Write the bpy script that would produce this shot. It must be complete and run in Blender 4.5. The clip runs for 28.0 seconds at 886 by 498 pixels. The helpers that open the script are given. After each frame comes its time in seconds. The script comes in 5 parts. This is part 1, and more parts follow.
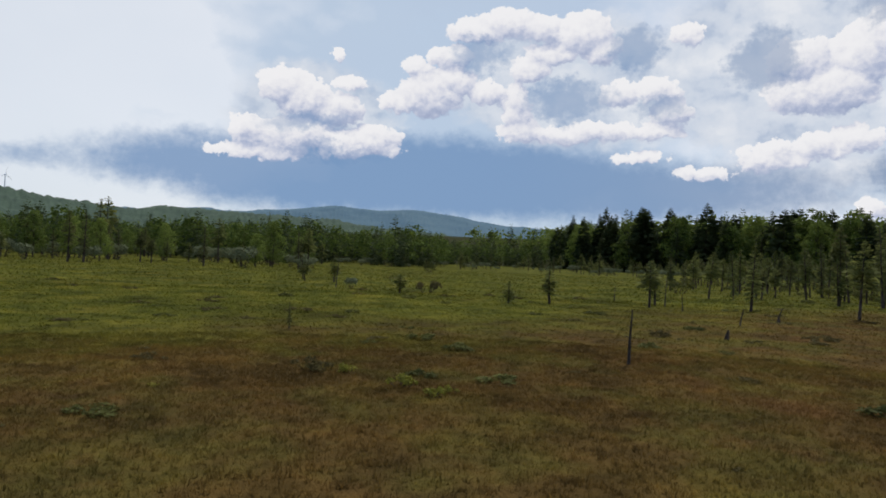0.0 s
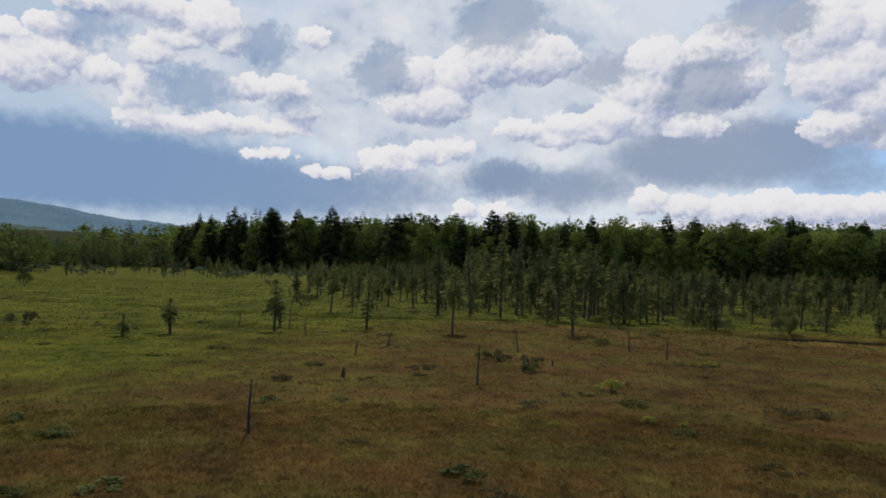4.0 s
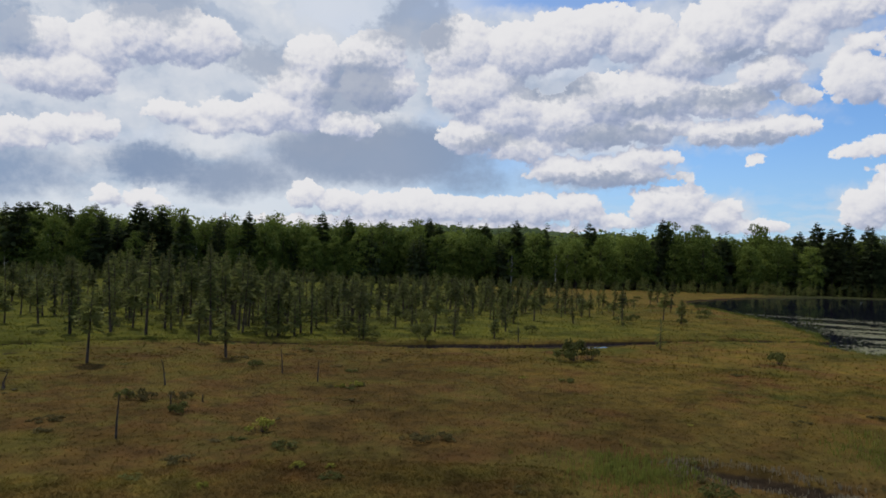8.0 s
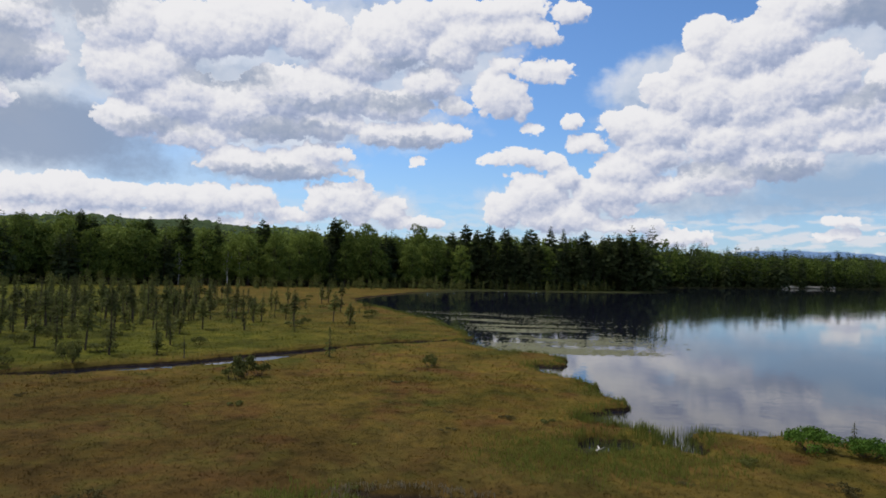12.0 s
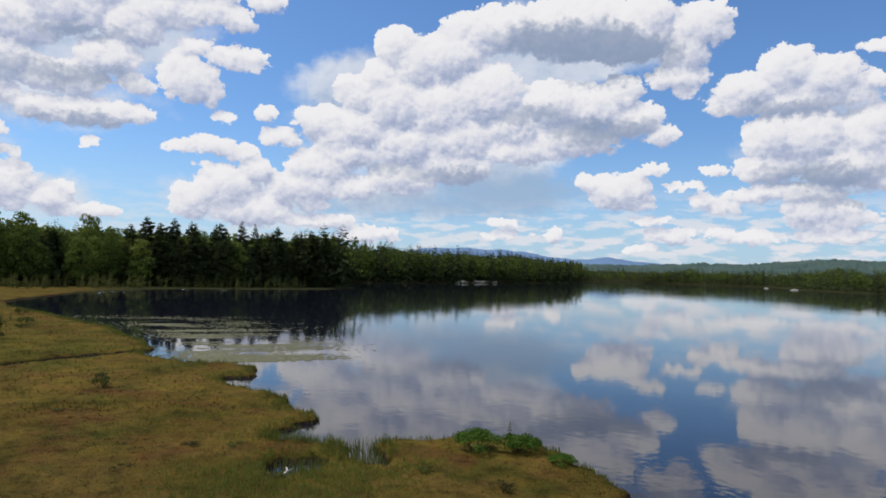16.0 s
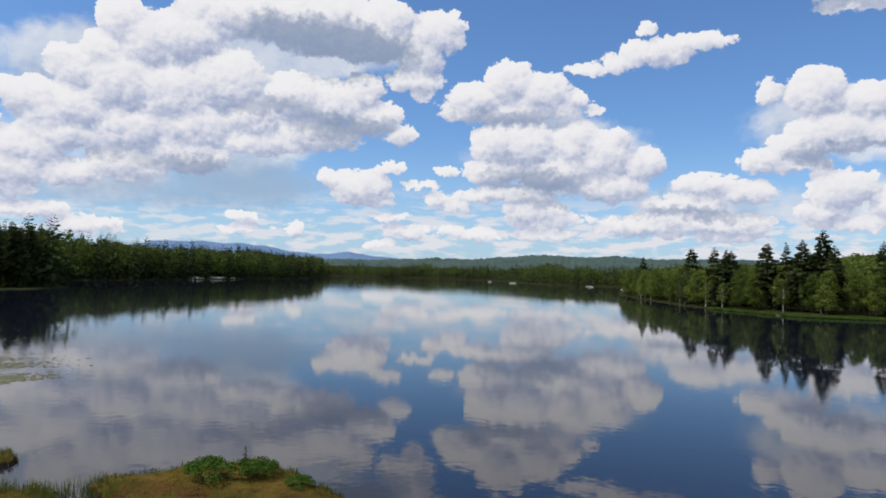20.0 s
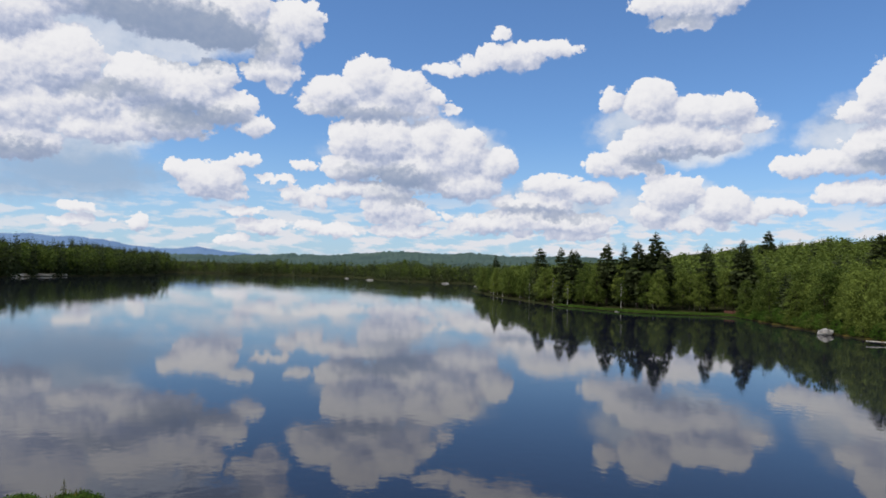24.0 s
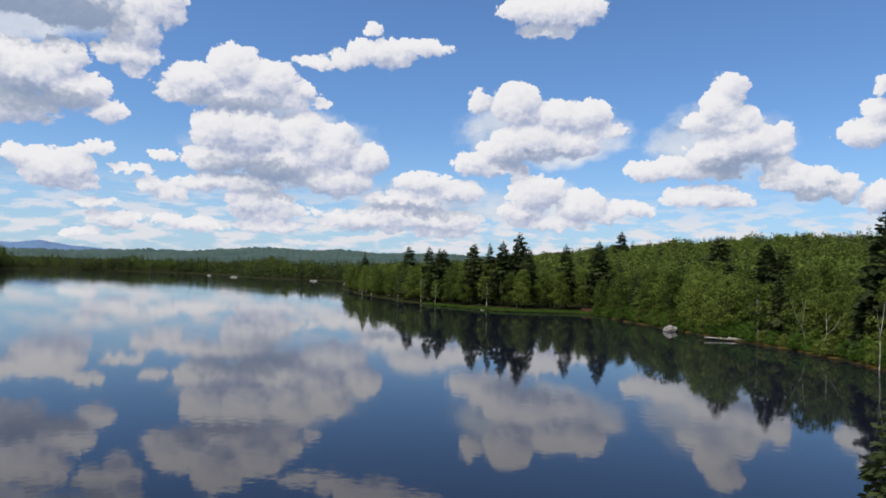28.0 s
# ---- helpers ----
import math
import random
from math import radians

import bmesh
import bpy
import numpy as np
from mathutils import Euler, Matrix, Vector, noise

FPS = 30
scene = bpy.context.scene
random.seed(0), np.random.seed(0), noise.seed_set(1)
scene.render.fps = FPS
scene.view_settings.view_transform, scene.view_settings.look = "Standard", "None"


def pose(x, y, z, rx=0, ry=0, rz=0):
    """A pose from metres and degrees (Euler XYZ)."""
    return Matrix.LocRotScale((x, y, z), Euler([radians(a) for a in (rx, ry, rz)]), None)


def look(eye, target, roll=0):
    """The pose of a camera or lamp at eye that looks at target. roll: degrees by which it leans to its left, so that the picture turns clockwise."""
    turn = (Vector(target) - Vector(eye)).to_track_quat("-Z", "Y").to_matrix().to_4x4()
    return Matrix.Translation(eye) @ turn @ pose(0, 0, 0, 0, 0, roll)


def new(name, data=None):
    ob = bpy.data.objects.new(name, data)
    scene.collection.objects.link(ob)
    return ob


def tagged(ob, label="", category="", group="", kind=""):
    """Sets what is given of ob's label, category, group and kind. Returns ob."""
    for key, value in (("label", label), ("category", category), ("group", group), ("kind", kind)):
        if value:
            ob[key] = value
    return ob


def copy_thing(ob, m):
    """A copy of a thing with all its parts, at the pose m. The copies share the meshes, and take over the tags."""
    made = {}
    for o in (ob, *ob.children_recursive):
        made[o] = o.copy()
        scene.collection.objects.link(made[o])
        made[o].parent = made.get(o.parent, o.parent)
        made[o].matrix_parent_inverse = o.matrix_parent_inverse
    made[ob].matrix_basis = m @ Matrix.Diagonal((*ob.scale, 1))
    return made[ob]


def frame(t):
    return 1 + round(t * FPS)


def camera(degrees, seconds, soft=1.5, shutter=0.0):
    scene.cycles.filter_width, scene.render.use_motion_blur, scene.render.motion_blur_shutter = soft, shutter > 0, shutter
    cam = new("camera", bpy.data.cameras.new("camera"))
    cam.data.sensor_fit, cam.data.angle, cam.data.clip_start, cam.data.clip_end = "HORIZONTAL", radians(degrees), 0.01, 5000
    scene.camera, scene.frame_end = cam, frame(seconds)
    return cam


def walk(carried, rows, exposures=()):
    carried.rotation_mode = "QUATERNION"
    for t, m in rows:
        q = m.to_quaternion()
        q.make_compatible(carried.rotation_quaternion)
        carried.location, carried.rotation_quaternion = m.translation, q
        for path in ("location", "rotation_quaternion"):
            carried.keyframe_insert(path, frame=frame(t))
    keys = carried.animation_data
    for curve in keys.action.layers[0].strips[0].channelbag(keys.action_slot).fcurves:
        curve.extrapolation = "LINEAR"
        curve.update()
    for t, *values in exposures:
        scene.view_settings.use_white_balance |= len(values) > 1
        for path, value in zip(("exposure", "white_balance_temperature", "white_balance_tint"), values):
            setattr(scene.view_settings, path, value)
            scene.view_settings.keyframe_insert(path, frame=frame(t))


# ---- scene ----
cam = camera(64.71, 28.0, soft=1.75)
PATH = [
    (0.0, pose(0.00, 0.00, 2.79, 90.80, -2.34, 0.03)),
    (1.0, pose(0.04, -0.05, 3.27, 91.05, -2.15, -6.93)),
    (2.0, pose(0.10, -0.09, 3.76, 91.22, -2.01, -14.64)),
    (3.0, pose(0.11, -0.17, 4.21, 91.35, -1.82, -22.08)),
    (4.0, pose(0.12, -0.26, 4.68, 91.44, -1.70, -29.66)),
    (5.0, pose(0.11, -0.30, 5.15, 91.47, -1.66, -36.74)),
    (6.0, pose(0.13, -0.33, 5.62, 91.51, -1.67, -44.07)),
    (7.0, pose(0.08, -0.43, 6.02, 91.55, -1.64, -50.58)),
    (8.0, pose(-0.00, -0.54, 6.43, 91.59, -1.61, -57.21)),
    (9.0, pose(-0.05, -0.64, 6.79, 91.64, -1.50, -63.84)),
    (10.0, pose(-0.02, -0.68, 7.19, 91.66, -1.37, -70.71)),
    (11.0, pose(-0.05, -0.71, 7.58, 91.68, -1.35, -77.19)),
    (12.0, pose(-0.07, -0.73, 7.93, 91.70, -1.36, -83.45)),
    (13.0, pose(-0.08, -0.74, 8.28, 91.71, -1.34, -90.01)),
    (14.0, pose(-0.08, -0.70, 8.60, 91.74, -1.38, -96.11)),
    (15.0, pose(-0.01, -0.72, 8.85, 91.81, -1.54, -102.41)),
    (16.0, pose(0.11, -0.73, 9.10, 91.85, -1.59, -108.30)),
    (17.0, pose(0.14, -0.78, 9.42, 91.88, -1.49, -114.15)),
    (18.0, pose(0.16, -0.80, 9.67, 91.92, -1.43, -119.61)),
    (19.0, pose(0.21, -0.84, 9.99, 91.95, -1.42, -124.78)),
    (20.0, pose(0.25, -0.87, 10.28, 91.93, -1.44, -129.26)),
    (21.0, pose(0.31, -0.90, 10.51, 91.93, -1.47, -132.77)),
    (22.0, pose(0.43, -1.04, 10.71, 91.89, -1.49, -135.57)),
    (23.0, pose(0.56, -1.32, 10.92, 91.86, -1.51, -138.25)),
    (24.0, pose(0.64, -1.65, 11.11, 91.90, -1.51, -140.89)),
    (25.0, pose(0.66, -1.98, 11.29, 91.94, -1.52, -143.45)),
    (26.0, pose(0.70, -2.24, 11.48, 91.95, -1.53, -146.18)),
    (27.0, pose(0.78, -2.44, 11.71, 91.95, -1.59, -148.87)),
    (28.0, pose(0.86, -2.61, 11.99, 91.90, -1.64, -151.53)),
]
walk(cam, PATH, exposures=[(0.0, 0.0), (3.0, -0.08), (8.0, -0.12), (14.0, 0.0), (28.0, 0.0)])

# world: blue sky with a field of cumulus clouds, given as puffs (azimuth, elevation, half width, half height in degrees)
WHITE_A = ((-16, 9.7, 1.5, 1.1), (-15.1, 8, 3.5, 0.6), (-13.5, 13.2, 1.9, 1.2), (-12.5, 9.4, 3.1, 1.4), (-11.7, 12.4, 2.1, 1.6),
    (-9.4, 11.7, 2.2, 1.4), (-9.2, 15.7, 0.4, 0.4), (-8.9, 9, 2.6, 1.1), (-8.1, 13.7, 1.1, 0.5), (-6.2, 9.6, 2.2, 1.1),
    (-4.7, 8.8, 1.2, 0.6), (-3.5, 12.6, 2, 0.8), (-2.7, 15.2, 1.3, 0.8), (-1.7, 13.3, 2.7, 1.8), (0, 16.2, 1.9, 0.9),
    (0.1, 14.3, 1.9, 1.2), (2.3, 18.1, 2.5, 0.9), (2.9, 13.6, 1.5, 1), (4.6, 18.8, 2.5, 1), (5.5, 12.4, 1.1, 1.8),
    (5.8, 10.6, 1.6, 0.9), (6.5, 15.4, 1.6, 1.1),)
WHITE_B = ((7.3, 18.5, 2.5, 1), (8.3, 16.6, 2, 0.8), (9.5, 10.4, 3.2, 0.7), (10.5, 18, 2.3, 1.5), (11.9, 16.8, 1.8, 1.1),
    (12.2, 10.6, 2.7, 0.7), (13.8, 13.5, 1.5, 0.9), (15.3, 8.5, 1.7, 0.4), (15.7, 10.5, 2.5, 0.6), (16.2, 13.6, 2.1, 0.9),
    (17.7, 12, 1.5, 1), (18.8, 17.7, 1.2, 0.7), (20, 7.5, 1.6, 0.4), (20.4, 7.4, 1.4, 0.4), (23.9, 8.6, 1.3, 0.7),
    (24.2, 8.4, 1.7, 0.9), (25.2, 8.8, 0.7, 0.5), (25.3, 9.3, 0.7, 0.4), (26.2, 8.3, 1.5, 0.6), (26.3, 15.4, 2.1, 1.5),
    (26.4, 13.2, 2.1, 1.5), (27.5, 9.6, 0.9, 0.5),)
WHITE_C = ((27.9, 9.3, 1.3, 0.6), (27.9, 9.3, 1.5, 0.8), (28.4, 9.1, 2.1, 0.8), (28.8, 13.2, 2.9, 1.9), (30.1, 9.7, 1.1, 0.6),
    (30.3, 9.6, 1.5, 0.9), (30.4, 9.4, 1.4, 0.7), (30.6, 15.4, 2.2, 1.9), (31.4, 4.6, 0.9, 0.7), (33.2, 16.6, 3.1, 2),
    (34.2, 4.6, 1.5, 0.6), (35.4, 11.2, 1.9, 0.9), (35.7, 11.2, 2, 0.8), (36.9, 16.7, 3.3, 2), (38.7, 10.6, 2.5, 0.7),
    (40.4, 11.7, 2.5, 0.9), (41.7, 11.2, 2.6, 1), (43.7, 12.2, 2.8, 1.5), (44.7, 12.4, 2.6, 1.4), (45.1, 11.6, 1.3, 1.1),
    (45.6, 14.1, 2.7, 1.8), (46, 5.6, 1.3, 1),)
WHITE_D = ((46, 14.1, 2.4, 1.9), (46.3, 16, 2.4, 1.9), (47.1, 16.8, 1.1, 1), (48.8, 5, 2, 1.1), (48.8, 11.3, 2.6, 0.9),
    (49.4, 11.2, 2.2, 0.7), (49.7, 11.2, 1.8, 0.5), (51, 16.8, 2.6, 1.9), (51.4, 14.5, 3, 2), (52.1, 4.9, 2.1, 1.1),
    (54.9, 5, 2.2, 1.4), (55.7, 3.5, 11.9, 0.6), (58.1, 5, 2.3, 1.1), (58.1, 17.4, 2.9, 2.4), (59.5, 14.7, 3.8, 2.5),
    (59.6, 10.9, 3, 1.5), (61.5, 5, 2.4, 1.1), (62.1, 12.8, 3.5, 2.1), (62.8, 17.5, 3.5, 2.1), (63.1, 10, 2.6, 1.1),
    (65, 5.1, 2.1, 1.1), (66.4, 18.3, 3.2, 2.1),)
WHITE_E = ((66.6, 12.3, 3.1, 1.8), (66.7, 8.2, 2.7, 1.1), (67.7, 5.4, 1.9, 0.9), (68.4, 11, 3.6, 1.2), (68.6, 4.6, 1.8, 0.6),
    (69.1, 18.9, 2.7, 1.7), (70.2, 13.8, 3.2, 2), (70.5, 19.4, 2.1, 1.3), (70.8, 8.1, 3.7, 1.1), (70.9, 4.1, 1.8, 0.5),
    (72.4, 18.2, 2.8, 1.9), (73.1, 9.1, 2.3, 0.8), (73.2, 5.1, 1.4, 1.2), (73.9, 11.5, 2.8, 1.2), (73.9, 13.9, 3.7, 2),
    (74.8, 6, 2.7, 0.8), (75.5, 5.3, 2.3, 1.3), (75.7, 16.6, 3.3, 1.9), (75.9, 7.4, 0.8, 0.4), (76.1, 7.4, 0.5, 0.4),
    (76.4, 4.2, 1.3, 0.7), (76.4, 5.8, 1.3, 1.1),)
WHITE_F = ((77.2, 10.9, 1.9, 0.8), (77.8, 4.7, 1.9, 0.7), (78.5, 4.6, 1.7, 0.9), (78.9, 18.4, 3.3, 2.3), (79, 13.2, 3.3, 1.2),
    (79.5, 5.4, 0.7, 0.4), (79.9, 5.2, 0.5, 0.5), (80.7, 19.7, 2.8, 1.5), (80.9, 10.9, 3.7, 1), (81, 3.8, 2, 0.6),
    (81.1, 4, 1.8, 0.5), (81.2, 8.6, 0.7, 0.3), (82.2, 15, 2.3, 1.3), (83.6, 17.6, 2.3, 1.9), (84.1, 13.2, 1.3, 0.7),
    (84.4, 11, 1, 0.7), (84.9, 18.8, 2.8, 1.7), (86.2, 20.6, 5.5, 0.9), (87.2, 15.2, 1.1, 1), (87.8, 9, 1.1, 0.4),
    (87.8, 14.1, 2.1, 1.9), (88.3, 16.7, 1.2, 0.4),)
WHITE_G = ((88.4, 5.1, 1.6, 1.7), (88.5, 19.1, 2.7, 1.2), (89.1, 7.8, 0.6, 0.2), (89.3, 13.4, 1, 1.1), (89.5, 9.4, 2.1, 0.7),
    (90.5, 16.2, 2.6, 0.6), (90.6, 11.5, 0.8, 0.3), (90.8, 6.2, 2.5, 1.8), (90.8, 18.8, 1.8, 1), (91.8, 8.9, 1.2, 0.6),
    (91.8, 15.7, 1.7, 0.5), (92.6, 4.5, 3.2, 1.3), (92.9, 7.6, 1.7, 1.1), (93.4, 20.3, 1.5, 0.8), (93.6, 12, 0.8, 0.5),
    (95, 10.4, 1.3, 0.7), (96.5, 6.5, 2.7, 1.5), (97.4, 5.2, 1.3, 0.5), (97.6, 7.2, 1.7, 1.1), (97.6, 11.9, 1.8, 0.9),
    (97.8, 8.4, 2.7, 1.3), (97.9, 3.8, 2.7, 0.5),)
WHITE_H = ((97.9, 8.8, 1.5, 0.9), (98.3, 11.8, 2.1, 1.2), (98.8, 3.9, 1.7, 0.5), (99.5, 10.9, 2.3, 1.3), (100, 9.5, 2.5, 1.4),
    (100.3, 14.7, 1.1, 0.7), (100.3, 14.8, 1, 0.7), (100.8, 6.7, 2.5, 1), (101, 11.6, 2.2, 1.7), (101.2, 14, 1.8, 1.4),
    (102, 2.9, 2.2, 0.6), (102.5, 3, 1.8, 0.5), (102.7, 15.4, 1.8, 1.5), (103.9, 17.9, 1.7, 1.5), (104.2, 13.6, 3.1, 2.4),
    (104.5, 7.5, 2.7, 1.3), (105.1, 10.5, 2.7, 1.9), (105.3, 16.6, 2.3, 2), (107.4, 13.2, 3.2, 2.5), (108.5, 17.4, 2.9, 2),
    (108.7, 10.8, 3.3, 1.9), (108.8, 8.7, 3.1, 1.5),)
WHITE_I = ((111.5, 14.5, 3, 2.3), (112.6, 19.2, 5.1, 1.8), (112.9, 4.1, 0.9, 0.3), (113.1, 3, 1.3, 0.3), (113.3, 4.1, 1, 0.3),
    (113.4, 3.1, 1.3, 0.3), (113.7, 12.1, 2.2, 1.7), (114.7, 10, 3.5, 1.1), (116.8, 13.7, 2.7, 1.9), (117.1, 3.1, 0.6, 0.5),
    (117.2, 3.1, 0.6, 0.5), (117.2, 3.2, 0.5, 0.5), (118.4, 19.3, 5, 2.4), (118.7, 10.9, 3.6, 1.2), (119.4, 7.6, 0.5, 0.4),
    (119.4, 7.7, 0.5, 0.4), (119.9, 13.4, 2.7, 1.8), (120.6, 7.4, 1.3, 0.7), (121.4, 7.4, 1.1, 0.7), (122.1, 6.7, 2.2, 1.4),
    (122.2, 14.5, 1.8, 1.2), (122.5, 6.9, 2.1, 1.3),)
WHITE_J = ((122.5, 18.8, 3.7, 2.4), (123, 5.9, 1.7, 0.6), (123.2, 12.3, 2.3, 1.3), (123.4, 6.1, 1.4, 0.7), (123.9, 2.1, 0.8, 0.3),
    (124.2, 8.3, 1.2, 0.4), (124.3, 20.1, 2.1, 1.5), (124.6, 4.5, 1.1, 0.3), (124.6, 8.4, 1.1, 0.4), (124.6, 8.4, 1.1, 0.5),
    (124.8, 4.4, 1.2, 0.3), (125.1, 4.5, 1.1, 0.3), (125.5, 11.1, 1.3, 0.8), (126.4, 3.3, 1.8, 0.6), (126.6, 15.4, 2, 1),
    (127, 7.1, 0.9, 0.2), (127, 17.5, 1.7, 1.7), (127.1, 14.4, 0.8, 0.6), (127.2, 7.2, 0.8, 0.2), (127.4, 7.1, 0.8, 0.2),
    (128.1, 19, 2.4, 1.6), (128.5, 6.1, 0.9, 0.4),)
WHITE_K = ((128.7, 6.2, 0.8, 0.4), (129, 19.7, 1.6, 1), (129.2, 8.3, 0.8, 0.3), (129.3, 8.3, 0.8, 0.3), (129.4, 8.4, 0.8, 0.3),
    (129.8, 3.5, 1, 0.3), (130, 5.5, 1, 0.6), (131.7, 3.1, 2.4, 0.5), (131.7, 14.1, 2.3, 1.5), (133, 8.4, 2.1, 1.2),
    (133.4, 10.6, 2.2, 1.7), (134.1, 15.4, 2, 1.6), (134.2, 13.3, 5.4, 1.1), (134.8, 6.4, 4.1, 0.8), (136, 10.6, 2.7, 1.9),
    (136.6, 5.3, 2.7, 0.9), (136.8, 14.6, 2.2, 1.5), (137.6, 3.4, 2.1, 0.5), (137.6, 4.5, 3.1, 0.5), (138.3, 8.5, 3.4, 1.6),
    (139.3, 14.1, 1.4, 0.6), (139.6, 10.6, 2, 1.9),)
WHITE_L = ((141.1, 13.3, 0.7, 0.4), (141.7, 16.3, 2.1, 0.4), (141.9, 9.6, 2.1, 2), (142.5, 7.2, 2.8, 1.2), (142.8, 3.8, 1.3, 0.5),
    (143, 10.7, 0.9, 1.1), (144, 16.7, 2.1, 0.7), (144.9, 4.1, 2.9, 0.8), (144.9, 9, 1.8, 1.1), (145.1, 18.9, 0.5, 0.5),
    (145.8, 17.3, 2.8, 1.1), (146.4, 5.7, 1.4, 0.6), (148.5, 5.8, 2.4, 0.7), (148.6, 4.4, 3.3, 0.9), (148.9, 17.8, 2.2, 0.7),
    (149.9, 7.3, 2.2, 0.7), (150.4, 3.3, 2.9, 0.3), (151.8, 4.3, 2.8, 0.8), (152.3, 6.7, 2.1, 0.8), (153.9, 9, 1.6, 0.8),
    (154.1, 13.8, 0.9, 1.1), (156.1, 8.5, 1.9, 0.6),)
WHITE_M = ((156.3, 10, 2.1, 1.2), (157.3, 13.7, 1.9, 1.7), (157.4, 20.9, 1.7, 0.8), (157.5, 7.7, 0.6, 0.5), (157.8, 5.1, 1.9, 0.8),
    (158.5, 10.8, 3.2, 1.5), (158.6, 6.6, 2, 1.4), (159.6, 4.2, 2.8, 0.5), (159.7, 19.4, 2, 0.6), (160, 6.7, 1.1, 0.8),
    (160.1, 20.7, 3.8, 1.3), (160.3, 12.7, 2.2, 1.3), (161.2, 10.6, 2.7, 1.1), (162.3, 21, 2.2, 1), (162.6, 5.6, 1.8, 1.3),
    (163, 12.6, 1.8, 1.3), (164, 4.9, 1.4, 0.7), (164.5, 11.4, 1.4, 0.6), (166.5, 5.5, 1.8, 0.5), (167.6, 8.4, 1.4, 0.6),
    (169.6, 8.5, 2.4, 0.8), (171.8, 8.3, 2.4, 0.6),)
WHITE_N = ((171.8, 12, 1.5, 0.8), (172.2, 6.3, 2.8, 0.8), (172.9, 9.7, 2.3, 1.2), (172.9, 13, 1.5, 1.2), (173.7, 14.5, 1, 1),
    (174.1, 12, 1.7, 1.2), (174.5, 6.1, 1.1, 0.5), (175.2, 10.3, 2.3, 1.4), (177.1, 8.6, 0.9, 0.6), (177.1, 10.4, 0.9, 1.1),
    (177.8, 7.8, 1.6, 1), (179.5, 7.2, 1.7, 1.1), (181, 6.8, 1, 0.9), (182.9, 10.6, 1.9, 1), (183.5, 12, 1.1, 0.8),
    (183.6, 6.2, 1.3, 1), (183.6, 13.7, 0.3, 0.5),)
WHITE = WHITE_A + WHITE_B + WHITE_C + WHITE_D + WHITE_E + WHITE_F + WHITE_G + WHITE_H + WHITE_I + WHITE_J + WHITE_K + WHITE_L + WHITE_M + WHITE_N
GREY_A = ((-11.6, 10.5, 2.8, 0.7), (-8.8, 8.2, 3.3, 0.5), (2.4, 16.3, 2.4, 1.2), (9.8, 13, 3.3, 1.6), (15, 16.6, 2.2, 1.6),
    (16.9, 12.3, 1.7, 0.8), (23.7, 15.3, 2.1, 1.6), (24.4, 15.7, 2.2, 1.9), (33.7, 18.7, 3.3, 1.5), (33.7, 19.5, 4, 2.1),
    (34.5, 7.2, 3.3, 1.5), (42, 15.6, 2.4, 1.2), (42.2, 15.6, 2.1, 1.2), (49.5, 13.4, 2.9, 1.5), (50.1, 14.3, 2.9, 2.4),
    (50.9, 13.5, 2.4, 1.4), (52.5, 18.5, 2.5, 0.9), (54.6, 19.3, 3.3, 2.4), (55.2, 18.8, 2.7, 1.7), (60.5, 10.3, 2.7, 0.5),
    (65.8, 14.6, 3.5, 1), (69.9, 7.3, 5, 0.7),)
GREY_B = ((70.7, 10.8, 4.1, 0.8), (73, 12.8, 2.9, 0.5), (79.9, 13.3, 4.1, 0.7), (79.9, 16.3, 2.9, 0.5), (80.9, 10, 4.1, 0.5),
    (103.3, 8.3, 1.8, 0.4), (109.2, 7.8, 3.9, 0.6), (115, 12.7, 2.8, 0.6), (117.1, 18.3, 4.7, 1.6), (120.9, 11.4, 3.6, 1.1),
    (121.7, 17.2, 5.1, 2.1), (134.2, 12.5, 4.1, 0.5), (136.6, 7.6, 4, 1), (138.4, 6, 2.8, 0.5), (149, 5, 4.4, 0.4),
    (158.8, 19.4, 2.4, 0.4), (159, 9.1, 3.5, 0.7), (174.1, 8.4, 3, 1.1), (178.9, 6.3, 2.2, 0.4),)
GREY = GREY_A + GREY_B
SLAB_A = ((-30.6, 6.1, 3.8, 0.8), (-21.7, 6.5, 6.4, 2), (-4.2, 6.6, 24.3, 3.6), (9.7, 5.9, 22.3, 2.7), (20.4, 6.4, 10.1, 1.7),
    (26.6, 5.8, 2.8, 1.2), (33.6, 7.1, 3.5, 1.8), (34.5, 7.4, 4, 1.8), (39.3, 6.7, 4, 2), (42.2, 6.9, 3.7, 1.5),
    (47.2, 8.8, 4.2, 2.6), (49.1, 8.8, 7, 2.4), (53.5, 9.1, 7.8, 2.7), (58.9, 7.4, 3.8, 1.2), (69.4, 7.7, 5.2, 0.9),
    (101.9, 5, 3.3, 0.7), (107.7, 5.5, 8.4, 1.2), (113.1, 6.7, 6.6, 2),)
SLAB = SLAB_A
